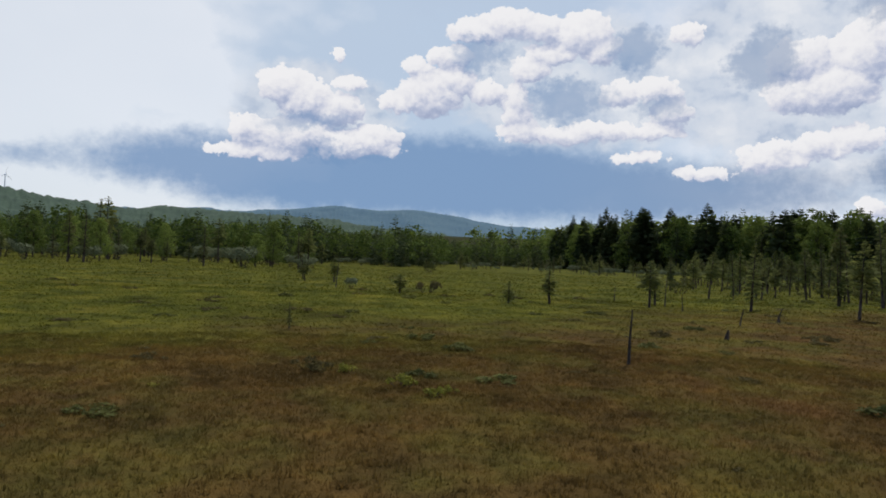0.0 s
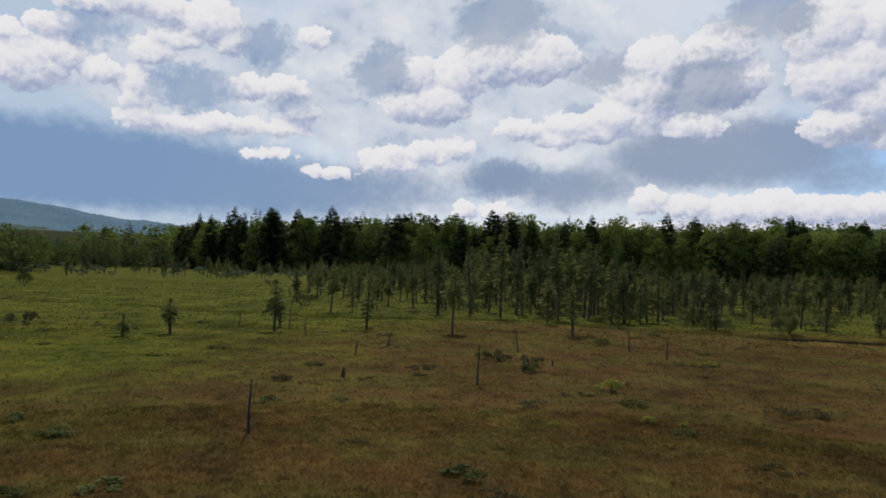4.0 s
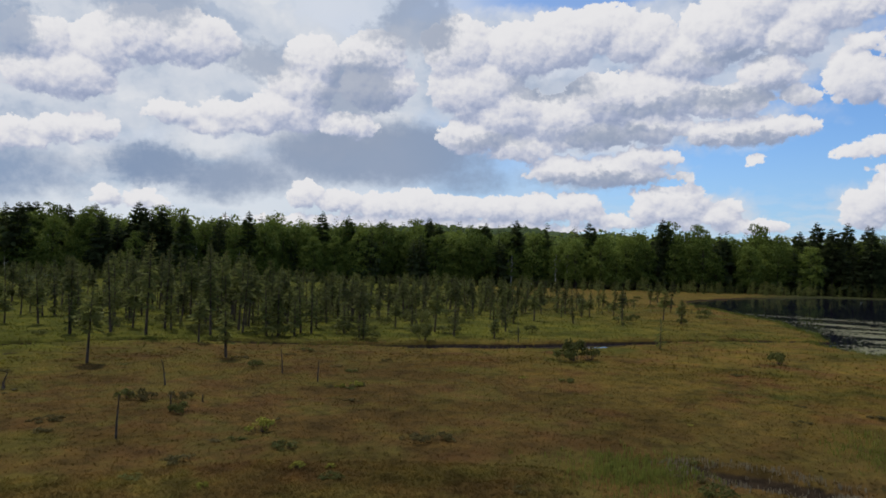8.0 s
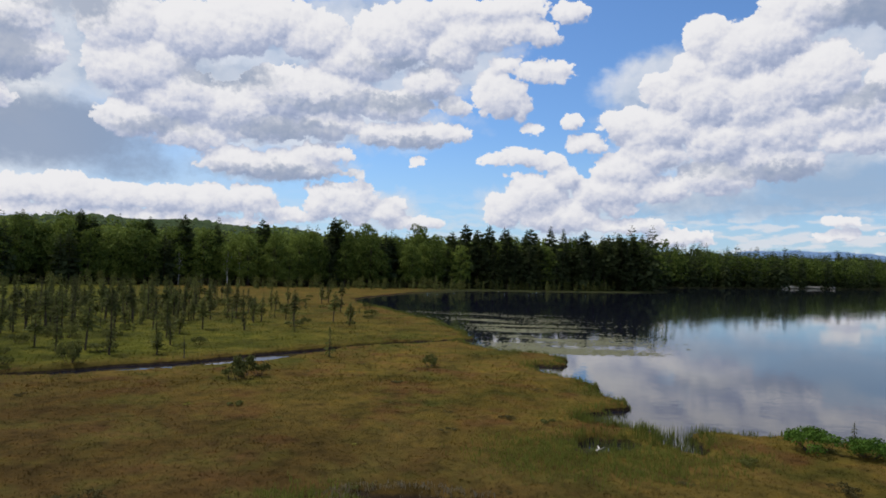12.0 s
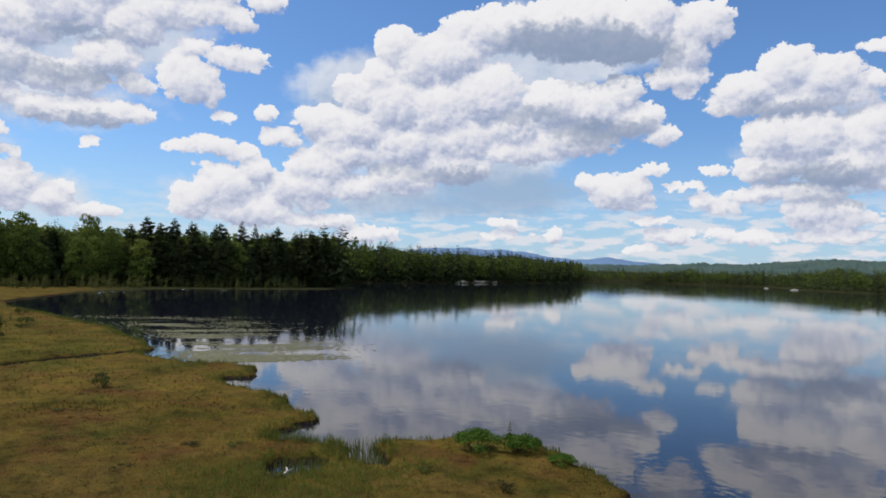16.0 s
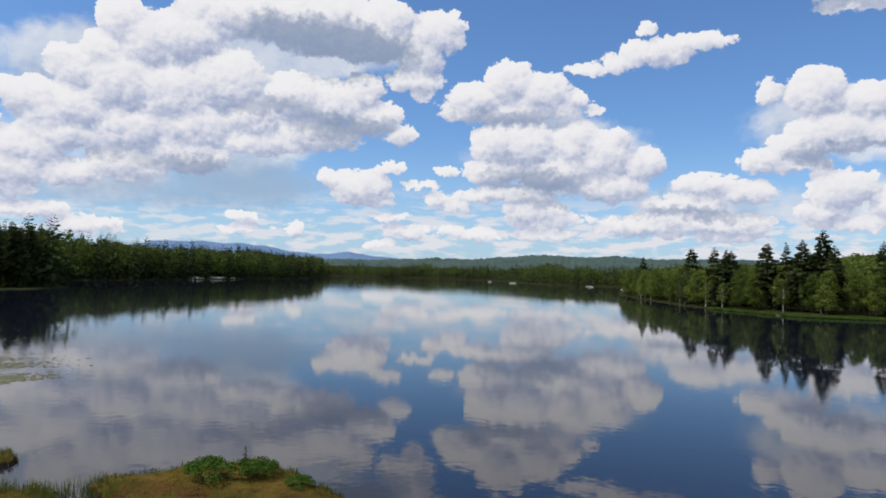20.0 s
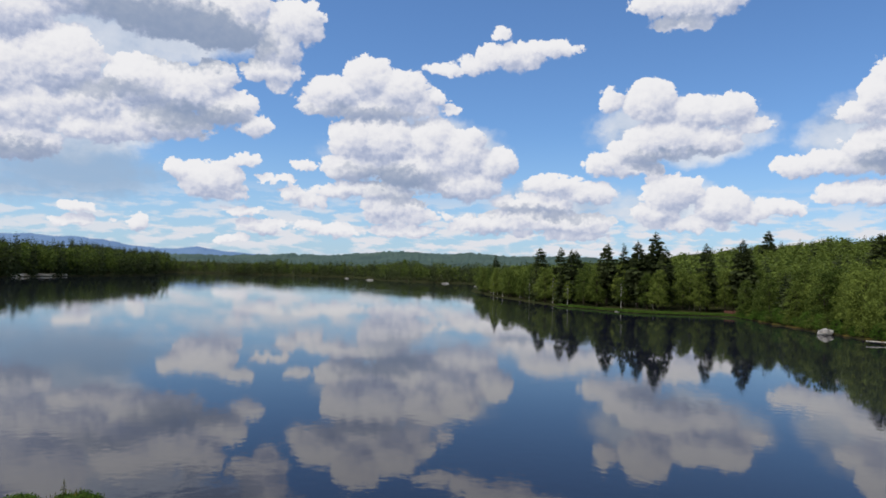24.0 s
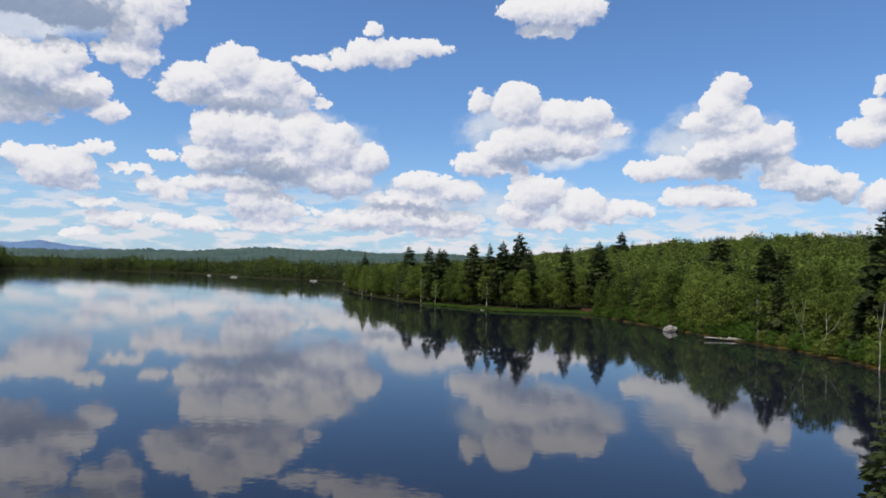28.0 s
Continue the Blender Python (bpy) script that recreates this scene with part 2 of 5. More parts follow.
BODY_A = ((-10.8, 11.2, 7.1, 3.9), (9.3, 14.2, 10.7, 4.7), (11.3, 14, 9.8, 5.2), (25.9, 17.2, 9.4, 4.2), (27, 13.4, 11.8, 5.3),
    (27.7, 8.4, 6.5, 1.8), (28.4, 13.9, 8.2, 4.6), (31.5, 18.5, 13.4, 4.2), (35.2, 16.9, 12, 3.6), (39.5, 13.7, 12.5, 4.6),
    (42.4, 13.5, 13.4, 5.4), (48.5, 14.1, 7.2, 3.9), (62.9, 15.9, 14.6, 4.6), (70.2, 11.6, 14.8, 2.5), (70.3, 8.3, 5.9, 1.5),
    (77.5, 17.1, 12, 4.5), (77.8, 4.8, 4.1, 1.6), (92.6, 5.4, 6.4, 2.2), (101.9, 6.4, 7, 1.6), (108.6, 12.9, 13.3, 5.8),
    (118.4, 18.5, 9.8, 3.1), (134.8, 13.5, 5.1, 1.8),)
BODY_B = ((138.5, 9.5, 7.7, 2.9), (149.8, 5.8, 6.1, 1.9), (159.4, 11.3, 6.7, 2.7), (160, 5.4, 5.8, 1.6), (172.9, 10.4, 5, 2.9),)
BODY = BODY_A + BODY_B


SUN_AZ, SUN_EL = radians(28), radians(55)
world = bpy.data.worlds.new("sky")
scene.world = world
world.use_nodes = True
WN, WL = world.node_tree.nodes, world.node_tree.links
WN.clear()


def feed(socket, value):
    """Link a socket or set a plain value."""
    if isinstance(value, bpy.types.NodeSocket):
        socket.id_data.links.new(value, socket)
    else:
        socket.default_value = value


def math_node(tree, op, a, b=0.0, c=0.0, clamp=False):
    n = tree.nodes.new("ShaderNodeMath")
    n.operation, n.use_clamp = op, clamp
    for s, v in zip(n.inputs, (a, b, c)):
        feed(s, v)
    return n.outputs[0]


def vec_node(tree, op, a, b=(0, 0, 0), c=(0, 0, 0)):
    n = tree.nodes.new("ShaderNodeVectorMath")
    n.operation = op
    for s, v in zip(n.inputs, (a, b, c)):
        feed(s, v)
    return n.outputs["Value"] if op in ("DOT_PRODUCT", "LENGTH") else n.outputs[0]


def noise_node(tree, vector, scale, detail=4.0, rough=0.55, colour=False):
    n = tree.nodes.new("ShaderNodeTexNoise")
    feed(n.inputs["Vector"], vector)
    n.inputs["Scale"].default_value, n.inputs["Detail"].default_value, n.inputs["Roughness"].default_value = scale, detail, rough
    return n.outputs["Color" if colour else "Fac"]


def ramp_node(tree, fac, stops, mode="LINEAR"):
    n = tree.nodes.new("ShaderNodeValToRGB")
    feed(n.inputs[0], fac)
    e = n.color_ramp.elements
    n.color_ramp.interpolation = mode
    while len(e) < len(stops):
        e.new(0.5)
    for k, (at, col) in zip(e, stops):
        k.position = at
        k.color = (*col, 1) if len(col) == 3 else col
    return n.outputs[0]


def mix_node(tree, fac, a, b, mode="MIX"):
    n = tree.nodes.new("ShaderNodeMix")
    n.data_type, n.blend_type = "RGBA", mode
    for s, v in ((n.inputs[0], fac), (n.inputs[6], a), (n.inputs[7], b)):
        feed(s, (*v, 1) if isinstance(v, tuple) and len(v) == 3 else v)
    return n.outputs[2]


def smooth_node(tree, value, low, high):
    n = tree.nodes.new("ShaderNodeMapRange")
    n.interpolation_type = "SMOOTHSTEP"
    for s, v in zip(n.inputs, (value, low, high, 0.0, 1.0)):
        feed(s, v)
    return n.outputs[0]


W = world.node_tree
direction = WN.new("ShaderNodeTexCoord").outputs["Generated"]
split = WN.new("ShaderNodeSeparateXYZ")
WL.new(direction, split.inputs[0])
# azimuth in degrees from the north, clockwise, with its seam in the west, and elevation in degrees
turned = math_node(W, "ARCTAN2", vec_node(W, "DOT_PRODUCT", direction, (math.cos(radians(75)), -math.sin(radians(75)), 0)),
                   vec_node(W, "DOT_PRODUCT", direction, (math.sin(radians(75)), math.cos(radians(75)), 0)))
azim = math_node(W, "MULTIPLY_ADD", turned, 180 / math.pi, 75.0)
elev = math_node(W, "MULTIPLY", math_node(W, "ARCSINE", split.outputs[2]), 180 / math.pi)
join = WN.new("ShaderNodeCombineXYZ")
WL.new(azim, join.inputs[0])
WL.new(elev, join.inputs[1])
spot = join.outputs[0]

# cauliflower edges: the plane is warped at two scales before the puffs are drawn
flat = vec_node(W, "MULTIPLY", spot, (1.0, 1.12, 1.0))
warp_a = vec_node(W, "SUBTRACT", noise_node(W, flat, 0.3, 2.0, 0.5, True), (0.5, 0.5, 0.5))
warp_b = vec_node(W, "SUBTRACT", noise_node(W, flat, 1.3, 4.0, 0.6, True), (0.5, 0.5, 0.5))
bent = vec_node(W, "MULTIPLY_ADD", warp_a, (1.3, 0.9, 0.0), vec_node(W, "MULTIPLY_ADD", warp_b, (1.3, 1.0, 0.0), spot))
curl = vec_node(W, "MULTIPLY_ADD", warp_b, (0.5, 0.5, 0.0), flat)


def bank_group(places, soft):
    """A node group that gives, for a spot of sky, the height of a union of domes (negative outside)."""
    g = bpy.data.node_groups.new("cloud_bank", "ShaderNodeTree")
    g.interface.new_socket("Spot", in_out="INPUT", socket_type="NodeSocketVector")
    g.interface.new_socket("Inside", in_out="OUTPUT", socket_type="NodeSocketFloat")
    at, out = g.nodes.new("NodeGroupInput").outputs[0], g.nodes.new("NodeGroupOutput")
    total = None
    for az, el, w, h in places:
        local = vec_node(g, "MULTIPLY_ADD", at, (1 / w, 1 / h, 0), (-az / w, -el / h, 0))
        q = min(h, 0.8 * w)
        body = math_node(g, "MULTIPLY_ADD", vec_node(g, "DOT_PRODUCT", local, local), -0.5 * q, 0.5 * q)
        total = body if total is None else math_node(g, "SMOOTH_MAX", total, body, soft)
    g.links.new(total, out.inputs[0])
    return g


def banks(places, soft):
    return [bank_group(places[i:i + 18], soft) for i in range(0, len(places), 18)]


def puffs(groups, at, soft):
    """The union of the banks: a dome over every puff, negative outside the rim."""
    total = None
    for g in groups:
        n = WN.new("ShaderNodeGroup")
        n.node_tree = g
        feed(n.inputs[0], at)
        total = n.outputs[0] if total is None else math_node(W, "SMOOTH_MAX", total, n.outputs[0], soft)
    return math_node(W, "MAXIMUM", total, -4.0)


WHITE_BANKS, GREY_BANKS, SLAB_BANKS, BODY_BANKS = banks(WHITE, 0.12), banks(GREY, 0.5), banks(SLAB, 0.6), banks(BODY, 0.6)


def heads(at, scale, detail):
    """Rounded heads of cloud, domed from rim to middle, with smaller heads on them."""
    n = WN.new("ShaderNodeTexVoronoi")
    n.voronoi_dimensions, n.feature, n.normalize = "2D", "SMOOTH_F1", True
    feed(n.inputs["Vector"], at)
    n.inputs["Scale"].default_value, n.inputs["Detail"].default_value, n.inputs["Smoothness"].default_value = scale, detail, 0.25
    n.inputs["Roughness"].default_value, n.inputs["Lacunarity"].default_value = 0.55, 2.2
    far = n.outputs["Distance"]
    return math_node(W, "MULTIPLY_ADD", math_node(W, "MULTIPLY", far, far), -2.0, 0.4)


billow = noise_node(W, flat, 0.95, 6.0, 0.62)
broad = noise_node(W, flat, 0.09, 3.0, 0.5)
soft_veil = noise_node(W, vec_node(W, "MULTIPLY", bent, (0.09, 0.17, 1.0)), 1.0, 3.0, 0.5)

field = puffs(WHITE_BANKS, bent, 0.12)
field_lit = puffs(WHITE_BANKS, vec_node(W, "ADD", bent, (-0.35, 0.75, 0.0)), 0.12)
knobs, knobs_lit = heads(curl, 0.62, 2.0), heads(vec_node(W, "ADD", curl, (-0.14, 0.26, 0.0)), 0.62, 1.0)
here = math_node(W, "MULTIPLY_ADD", math_node(W, "SUBTRACT", billow, 0.5), 0.75, math_node(W, "MULTIPLY_ADD", knobs, 0.8, math_node(W, "ADD", field, 0.0)))
big_slope = math_node(W, "MULTIPLY", math_node(W, "SUBTRACT", field, field_lit), 1.0)
slope = math_node(W, "MULTIPLY_ADD", math_node(W, "SUBTRACT", knobs, knobs_lit), 0.85, big_slope)
wild = vec_node(W, "MULTIPLY_ADD", warp_a, (2.4, 1.5, 0.0), vec_node(W, "MULTIPLY_ADD", warp_b, (1.4, 0.9, 0.0), spot))
grey = puffs(GREY_BANKS, vec_node(W, "MULTIPLY_ADD", warp_b, (1.8, 1.6, 0.0), wild), 0.5)
slab, body = puffs(SLAB_BANKS, wild, 0.6), puffs(BODY_BANKS, wild, 0.6)
swath = noise_node(W, vec_node(W, "MULTIPLY", wild, (0.22, 0.36, 1.0)), 1.0, 3.0, 0.5)
frayed = noise_node(W, curl, 2.4, 5.0, 0.65)
relief = smooth_node(W, math_node(W, "MULTIPLY_ADD", math_node(W, "SUBTRACT", billow, 0.5), 0.9, math_node(W, "MULTIPLY_ADD", math_node(W, "SUBTRACT", frayed, 0.5), 0.45, slope)), -1.0, 0.75)
# crisp heads, undersides that thin out into the air behind them
under = smooth_node(W, math_node(W, "MULTIPLY", big_slope, -1.0), 0.0, 0.8)
cover = smooth_node(W, here, math_node(W, "MULTIPLY_ADD", under, -0.10, -0.03), math_node(W, "MULTIPLY_ADD", under, 0.25, 0.10))
# low banks of small far clouds
low_in = noise_node(W, vec_node(W, "MULTIPLY", vec_node(W, "MULTIPLY_ADD", warp_b, (1.0, 0.35, 0.0), spot), (0.33, 1.3, 1.0)), 1.0, 4.0, 0.55)
low_band = math_node(W, "MULTIPLY", smooth_node(W, elev, 0.3, 2.0), math_node(W, "SUBTRACT", 1.0, smooth_node(W, elev, 3.0, 7.5)))
low_bank = math_node(W, "MULTIPLY", math_node(W, "MULTIPLY", smooth_node(W, low_in, 0.44, 0.58), low_band), smooth_node(W, azim, 40.0, 140.0))
# unseen part of the sky overhead: broken cloud of the same kind
above = math_node(W, "MULTIPLY", smooth_node(W, elev, 22.0, 32.0), smooth_node(W, broad, 0.45, 0.62))
cover = math_node(W, "MAXIMUM", cover, above)

# thin veil on the side of the sun and dim rain cloud low under it
veil_in = math_node(W, "MULTIPLY_ADD", broad, 30.0, azim)
veil = math_node(W, "SUBTRACT", 1.0, smooth_node(W, veil_in, 62.0, 92.0))
shade_core = smooth_node(W, math_node(W, "MULTIPLY_ADD", math_node(W, "SUBTRACT", billow, 0.5), 0.9, math_node(W, "MULTIPLY_ADD", knobs, -0.3, grey)), -0.6, 0.6)
slab_core = smooth_node(W, math_node(W, "MULTIPLY_ADD", math_node(W, "SUBTRACT", billow, 0.5), 1.0, slab), -0.5, 1.0)
body_core = smooth_node(W, math_node(W, "MULTIPLY_ADD", knobs, 0.5, math_node(W, "MULTIPLY_ADD", math_node(W, "SUBTRACT", swath, 0.5), 2.0, body)), -0.3, 0.9)


nishita = WN.new("ShaderNodeTexSky")
nishita.sky_type, nishita.sun_disc = "NISHITA", False
nishita.sun_elevation, nishita.sun_rotation = SUN_EL, SUN_AZ
nishita.air_density, nishita.dust_density, nishita.ozone_density = 1.0, 0.4, 3.0
blue = mix_node(W, 1.0, nishita.outputs[0], (0.083, 0.108, 0.137), "MULTIPLY")
low_haze = math_node(W, "SUBTRACT", 1.0, smooth_node(W, elev, -2.0, 12.0))
blue = mix_node(W, math_node(W, "MULTIPLY", low_haze, 0.6), blue, (0.43, 0.60, 0.82))
# the veil is whitest round the sun and thin beside the tall cumulus
across = math_node(W, "MULTIPLY_ADD", math_node(W, "SUBTRACT", soft_veil, 0.5), 36.0, azim)
across = math_node(W, "MULTIPLY_ADD", across, 0.01, 0.4)
veil_tone = ramp_node(W, across, [(0.0, (0.74, 0.78, 0.83)), (0.22, (0.79, 0.82, 0.86)), (0.30, (0.52, 0.61, 0.72)), (0.52, (0.50, 0.59, 0.71)), (0.66, (0.80, 0.82, 0.86)), (0.90, (0.72, 0.76, 0.82)), (1.0, (0.55, 0.63, 0.73))])
bright = ramp_node(W, relief, [(0.0, (0.29, 0.35, 0.52)), (0.28, (0.44, 0.49, 0.64)), (0.55, (0.64, 0.66, 0.755)), (0.8, (0.79, 0.79, 0.83)), (1.0, (0.86, 0.855, 0.875))])
hole = noise_node(W, vec_node(W, "MULTIPLY", wild, (0.11, 0.2, 1.0)), 1.0, 4.0, 0.55)
veil_tone = mix_node(W, math_node(W, "MULTIPLY", smooth_node(W, hole, 0.50, 0.68), math_node(W, "MULTIPLY", smooth_node(W, azim, -14.0, 6.0), 0.75)), veil_tone, (0.52, 0.62, 0.74))
veiled = mix_node(W, math_node(W, "MULTIPLY", veil, 0.9), blue, veil_tone)
veiled = mix_node(W, low_bank, veiled, (0.74, 0.75, 0.80))
inner = ramp_node(W, math_node(W, "MULTIPLY_ADD", knobs, 0.2, swath), [(0.36, (0.42, 0.50, 0.64)), (0.46, (0.58, 0.64, 0.74)), (0.72, (0.78, 0.80, 0.84))])
sky = mix_node(W, math_node(W, "MULTIPLY", body_core, 0.85), veiled, inner)
dim = mix_node(W, smooth_node(W, azim, 0.0, 50.0), (0.16, 0.285, 0.50), (0.25, 0.32, 0.46))
sky = mix_node(W, math_node(W, "MULTIPLY", slab_core, 0.85), sky, mix_node(W, smooth_node(W, azim, 85.0, 110.0), dim, (0.33, 0.45, 0.62)))
sky = mix_node(W, cover, sky, bright)
sky = mix_node(W, math_node(W, "MULTIPLY", math_node(W, "MULTIPLY", shade_core, math_node(W, "MULTIPLY_ADD", smooth_node(W, azim, 45.0, 70.0), 0.24, 0.62)), math_node(W, "MAXIMUM", cover, veil)), sky, dim)
back = WN.new("ShaderNodeBackground")
back.inputs[1].default_value = 1.0
WL.new(sky, back.inputs[0])
WL.new(back.outputs[0], WN.new("ShaderNodeOutputWorld").inputs[0])

sun_data = bpy.data.lights.new("sun", "SUN")
sun_data.energy, sun_data.angle, sun_data.color = 3.0, radians(0.6), (1.0, 0.95, 0.87)
sun = new("sun", sun_data)
sun.matrix_basis = look((0, 0, 300), (-math.sin(SUN_AZ) * math.cos(SUN_EL), -math.cos(SUN_AZ) * math.cos(SUN_EL), 300 - math.sin(SUN_EL)))


# ---- materials ----
def material(name, rough=0.8, spec=0.3):
    m = bpy.data.materials.new(name)
    m.use_nodes = True
    b = m.node_tree.nodes["Principled BSDF"]
    b.inputs["Roughness"].default_value = rough
    b.inputs["Specular IOR Level"].default_value = spec
    return m, m.node_tree, b


def position(tree):
    return tree.nodes.new("ShaderNodeNewGeometry").outputs["Position"]


def bump(tree, b, height, strength=0.4, distance=0.05):
    n = tree.nodes.new("ShaderNodeBump")
    n.inputs["Strength"].default_value, n.inputs["Distance"].default_value = strength, distance
    feed(n.inputs["Height"], height)
    tree.links.new(n.outputs[0], b.inputs["Normal"])


def sedge_colour(tree, lift=1.0):
    """Colour of the bog mat by place: rusty brown heath near the middle, olive lawn by the lake, fresh green fen to the north."""
    p = position(tree)
    sep = tree.nodes.new("ShaderNodeSeparateXYZ")
    tree.links.new(p, sep.inputs[0])
    wide = noise_node(tree, p, 0.045, 3.0, 0.5)
    mid = noise_node(tree, p, 0.32, 4.0, 0.6)
    fine = noise_node(tree, p, 2.6, 4.0, 0.65)
    brown = ramp_node(tree, mid, [(0.3, (0.070, 0.048, 0.017)), (0.47, (0.100, 0.066, 0.023)), (0.6, (0.094, 0.080, 0.023)), (0.72, (0.122, 0.074, 0.030))])
    olive = ramp_node(tree, mid, [(0.3, (0.092, 0.076, 0.018)), (0.5, (0.130, 0.100, 0.024)), (0.62, (0.138, 0.090, 0.028)), (0.75, (0.104, 0.104, 0.020))])
    green = ramp_node(tree, mid, [(0.3, (0.053, 0.063, 0.012)), (0.5, (0.086, 0.096, 0.016)), (0.7, (0.136, 0.130, 0.024))])
    # fen lies beyond a line running from the north-west to the creek
    north = vec_node(tree, "DOT_PRODUCT", p, (-0.62, 0.78, 0.0))
    north = math_node(tree, "MULTIPLY_ADD", math_node(tree, "SUBTRACT", wide, 0.5), 22.0, north)
    fen = smooth_node(tree, math_node(tree, "MULTIPLY_ADD", math_node(tree, "SUBTRACT", mid, 0.5), 14.0, north), 11.0, 28.0)
    # fresh green growth north of the creek, fading to the east
    over = smooth_node(tree, math_node(tree, "MULTIPLY_ADD", math_node(tree, "SUBTRACT", mid, 0.5), 8.0, vec_node(tree, "DOT_PRODUCT", p, (0.64, 0.77, 0.0))), 53.0, 61.0)
    west = smooth_node(tree, math_node(tree, "MULTIPLY_ADD", math_node(tree, "SUBTRACT", wide, 0.5), 30.0, vec_node(tree, "DOT_PRODUCT", p, (-0.62, 0.78, 0.0))), -60.0, -8.0)
    fen = math_node(tree, "MAXIMUM", fen, math_node(tree, "MULTIPLY", over, west))
    east = math_node(tree, "MULTIPLY_ADD", math_node(tree, "SUBTRACT", wide, 0.5), 26.0, vec_node(tree, "DOT_PRODUCT", p, (0.92, -0.38, 0.0)))
    lawn = smooth_node(tree, east, 16.0, 40.0)
    moss = smooth_node(tree, noise_node(tree, p, 0.13, 3.0, 0.6), 0.5, 0.66)
    olive = mix_node(tree, math_node(tree, "MULTIPLY", moss, 0.85), olive, (0.066, 0.072, 0.016))
    brown = mix_node(tree, math_node(tree, "MULTIPLY", moss, 0.55), brown, (0.092, 0.082, 0.020))
    rust = smooth_node(tree, noise_node(tree, p, 0.24, 4.0, 0.62), 0.50, 0.68)
    olive = mix_node(tree, math_node(tree, "MULTIPLY", rust, 0.8), olive, (0.112, 0.058, 0.024))
    brown = mix_node(tree, math_node(tree, "MULTIPLY", rust, 0.45), brown, (0.098, 0.050, 0.024))
    col = mix_node(tree, lawn, brown, olive)
    col = mix_node(tree, fen, col, green)
    speck = ramp_node(tree, fine, [(0.28, (0.74, 0.74, 0.74)), (0.5, (1, 1, 1)), (0.75, (1.25, 1.22, 1.15))])
    col = mix_node(tree, 1.0, col, speck, "MULTIPLY")
    # knee-wide cushions of moss, darker heath and pale dead tips
    patch = noise_node(tree, p, 1.0, 4.0, 0.62)
    col = mix_node(tree, 1.0, col, ramp_node(tree, patch, [(0.34, (0.66, 0.66, 0.68)), (0.48, (1.0, 0.99, 0.98)), (0.62, (1.14, 1.08, 1.0)), (0.72, (1.36, 1.24, 1.05))]), "MULTIPLY")
    swale = noise_node(tree, vec_node(tree, "MULTIPLY", p, (0.16, 0.16, 1.0)), 1.0, 3.0, 0.55)
    col = mix_node(tree, 1.0, col, ramp_node(tree, swale, [(0.36, (0.87, 0.84, 0.78)), (0.5, (1.08, 1.06, 1.0)), (0.64, (1.24, 1.20, 1.05))]), "MULTIPLY")
    if lift != 1.0:
        col = mix_node(tree, 1.0, col, (lift, lift, lift), "MULTIPLY")
    return col, fine, sep.outputs[2], p


def make_ground():
    m, t, b = material("bog_mat", 1.0, 0.02)
    col, fine, z, p = sedge_colour(t)
    peat = ramp_node(t, fine, [(0.3, (0.012, 0.009, 0.006)), (0.7, (0.040, 0.028, 0.017))])
    wet = math_node(t, "SUBTRACT", 1.0, smooth_node(t, math_node(t, "MULTIPLY_ADD", fine, 0.06, z), 0.15, 0.24))
    col = mix_node(t, 1.0, col, (0.76, 0.76, 0.76), "MULTIPLY")
    col = mix_node(t, wet, col, peat)
    zone = t.nodes.new("ShaderNodeAttribute")
    zone.attribute_name = "litter"
    litter = ramp_node(t, fine, [(0.3, (0.018, 0.017, 0.009)), (0.5, (0.034, 0.034, 0.014)), (0.7, (0.036, 0.056, 0.014))])
    col = mix_node(t, zone.outputs["Fac"], col, litter)
    t.links.new(col, b.inputs["Base Color"])
    bump(t, b, math_node(t, "ADD", noise_node(t, p, 6.0, 5.0, 0.7), noise_node(t, p, 22.0, 3.0, 0.7)), 0.6, 0.10)
    return m


def thin(m, t, b, col, share):
    """Lets part of the light pass through a leaf or blade."""
    tr = t.nodes.new("ShaderNodeBsdfTranslucent")
    t.links.new(col, tr.inputs[0])
    ms = t.nodes.new("ShaderNodeMixShader")
    ms.inputs[0].default_value = share
    t.links.new(b.outputs[0], ms.inputs[1])
    t.links.new(tr.outputs[0], ms.inputs[2])
    t.links.new(ms.outputs[0], t.nodes["Material Output"].inputs[0])
    return m


def make_sedge(name, lift):
    m, t, b = material(name, 0.9, 0.03)
    col, fine, z, p = sedge_colour(t, lift)
    isl = t.nodes.new("ShaderNodeNewGeometry").outputs["Random Per Island"]
    tint = ramp_node(t, isl, [(0.0, (0.8, 0.8, 0.78)), (0.6, (1.0, 1.0, 1.0)), (0.9, (1.12, 1.1, 1.0)), (1.0, (1.3, 1.22, 1.05))])
    col = mix_node(t, 1.0, col, tint, "MULTIPLY")
    t.links.new(col, b.inputs["Base Color"])
    return thin(m, t, b, col, 0.6)


def make_leaf(name, dark, light, lively=0.5, spread=0.35, through_leaf=0.3):
    """Foliage: colour varies per tree, per clump and per leaf."""
    m, t, b = material(name, 0.75, 0.06)
    obj = t.nodes.new("ShaderNodeObjectInfo").outputs["Random"]
    isl = t.nodes.new("ShaderNodeNewGeometry").outputs["Random Per Island"]
    clump = noise_node(t, position(t), 0.55, 3.0, 0.6)
    f = math_node(t, "MULTIPLY_ADD", math_node(t, "SUBTRACT", obj, 0.5), lively, math_node(t, "MULTIPLY_ADD", math_node(t, "SUBTRACT", isl, 0.5), spread, clump))
    col = mix_node(t, f, dark, light)
    t.links.new(col, b.inputs["Base Color"])
    return thin(m, t, b, col, through_leaf)


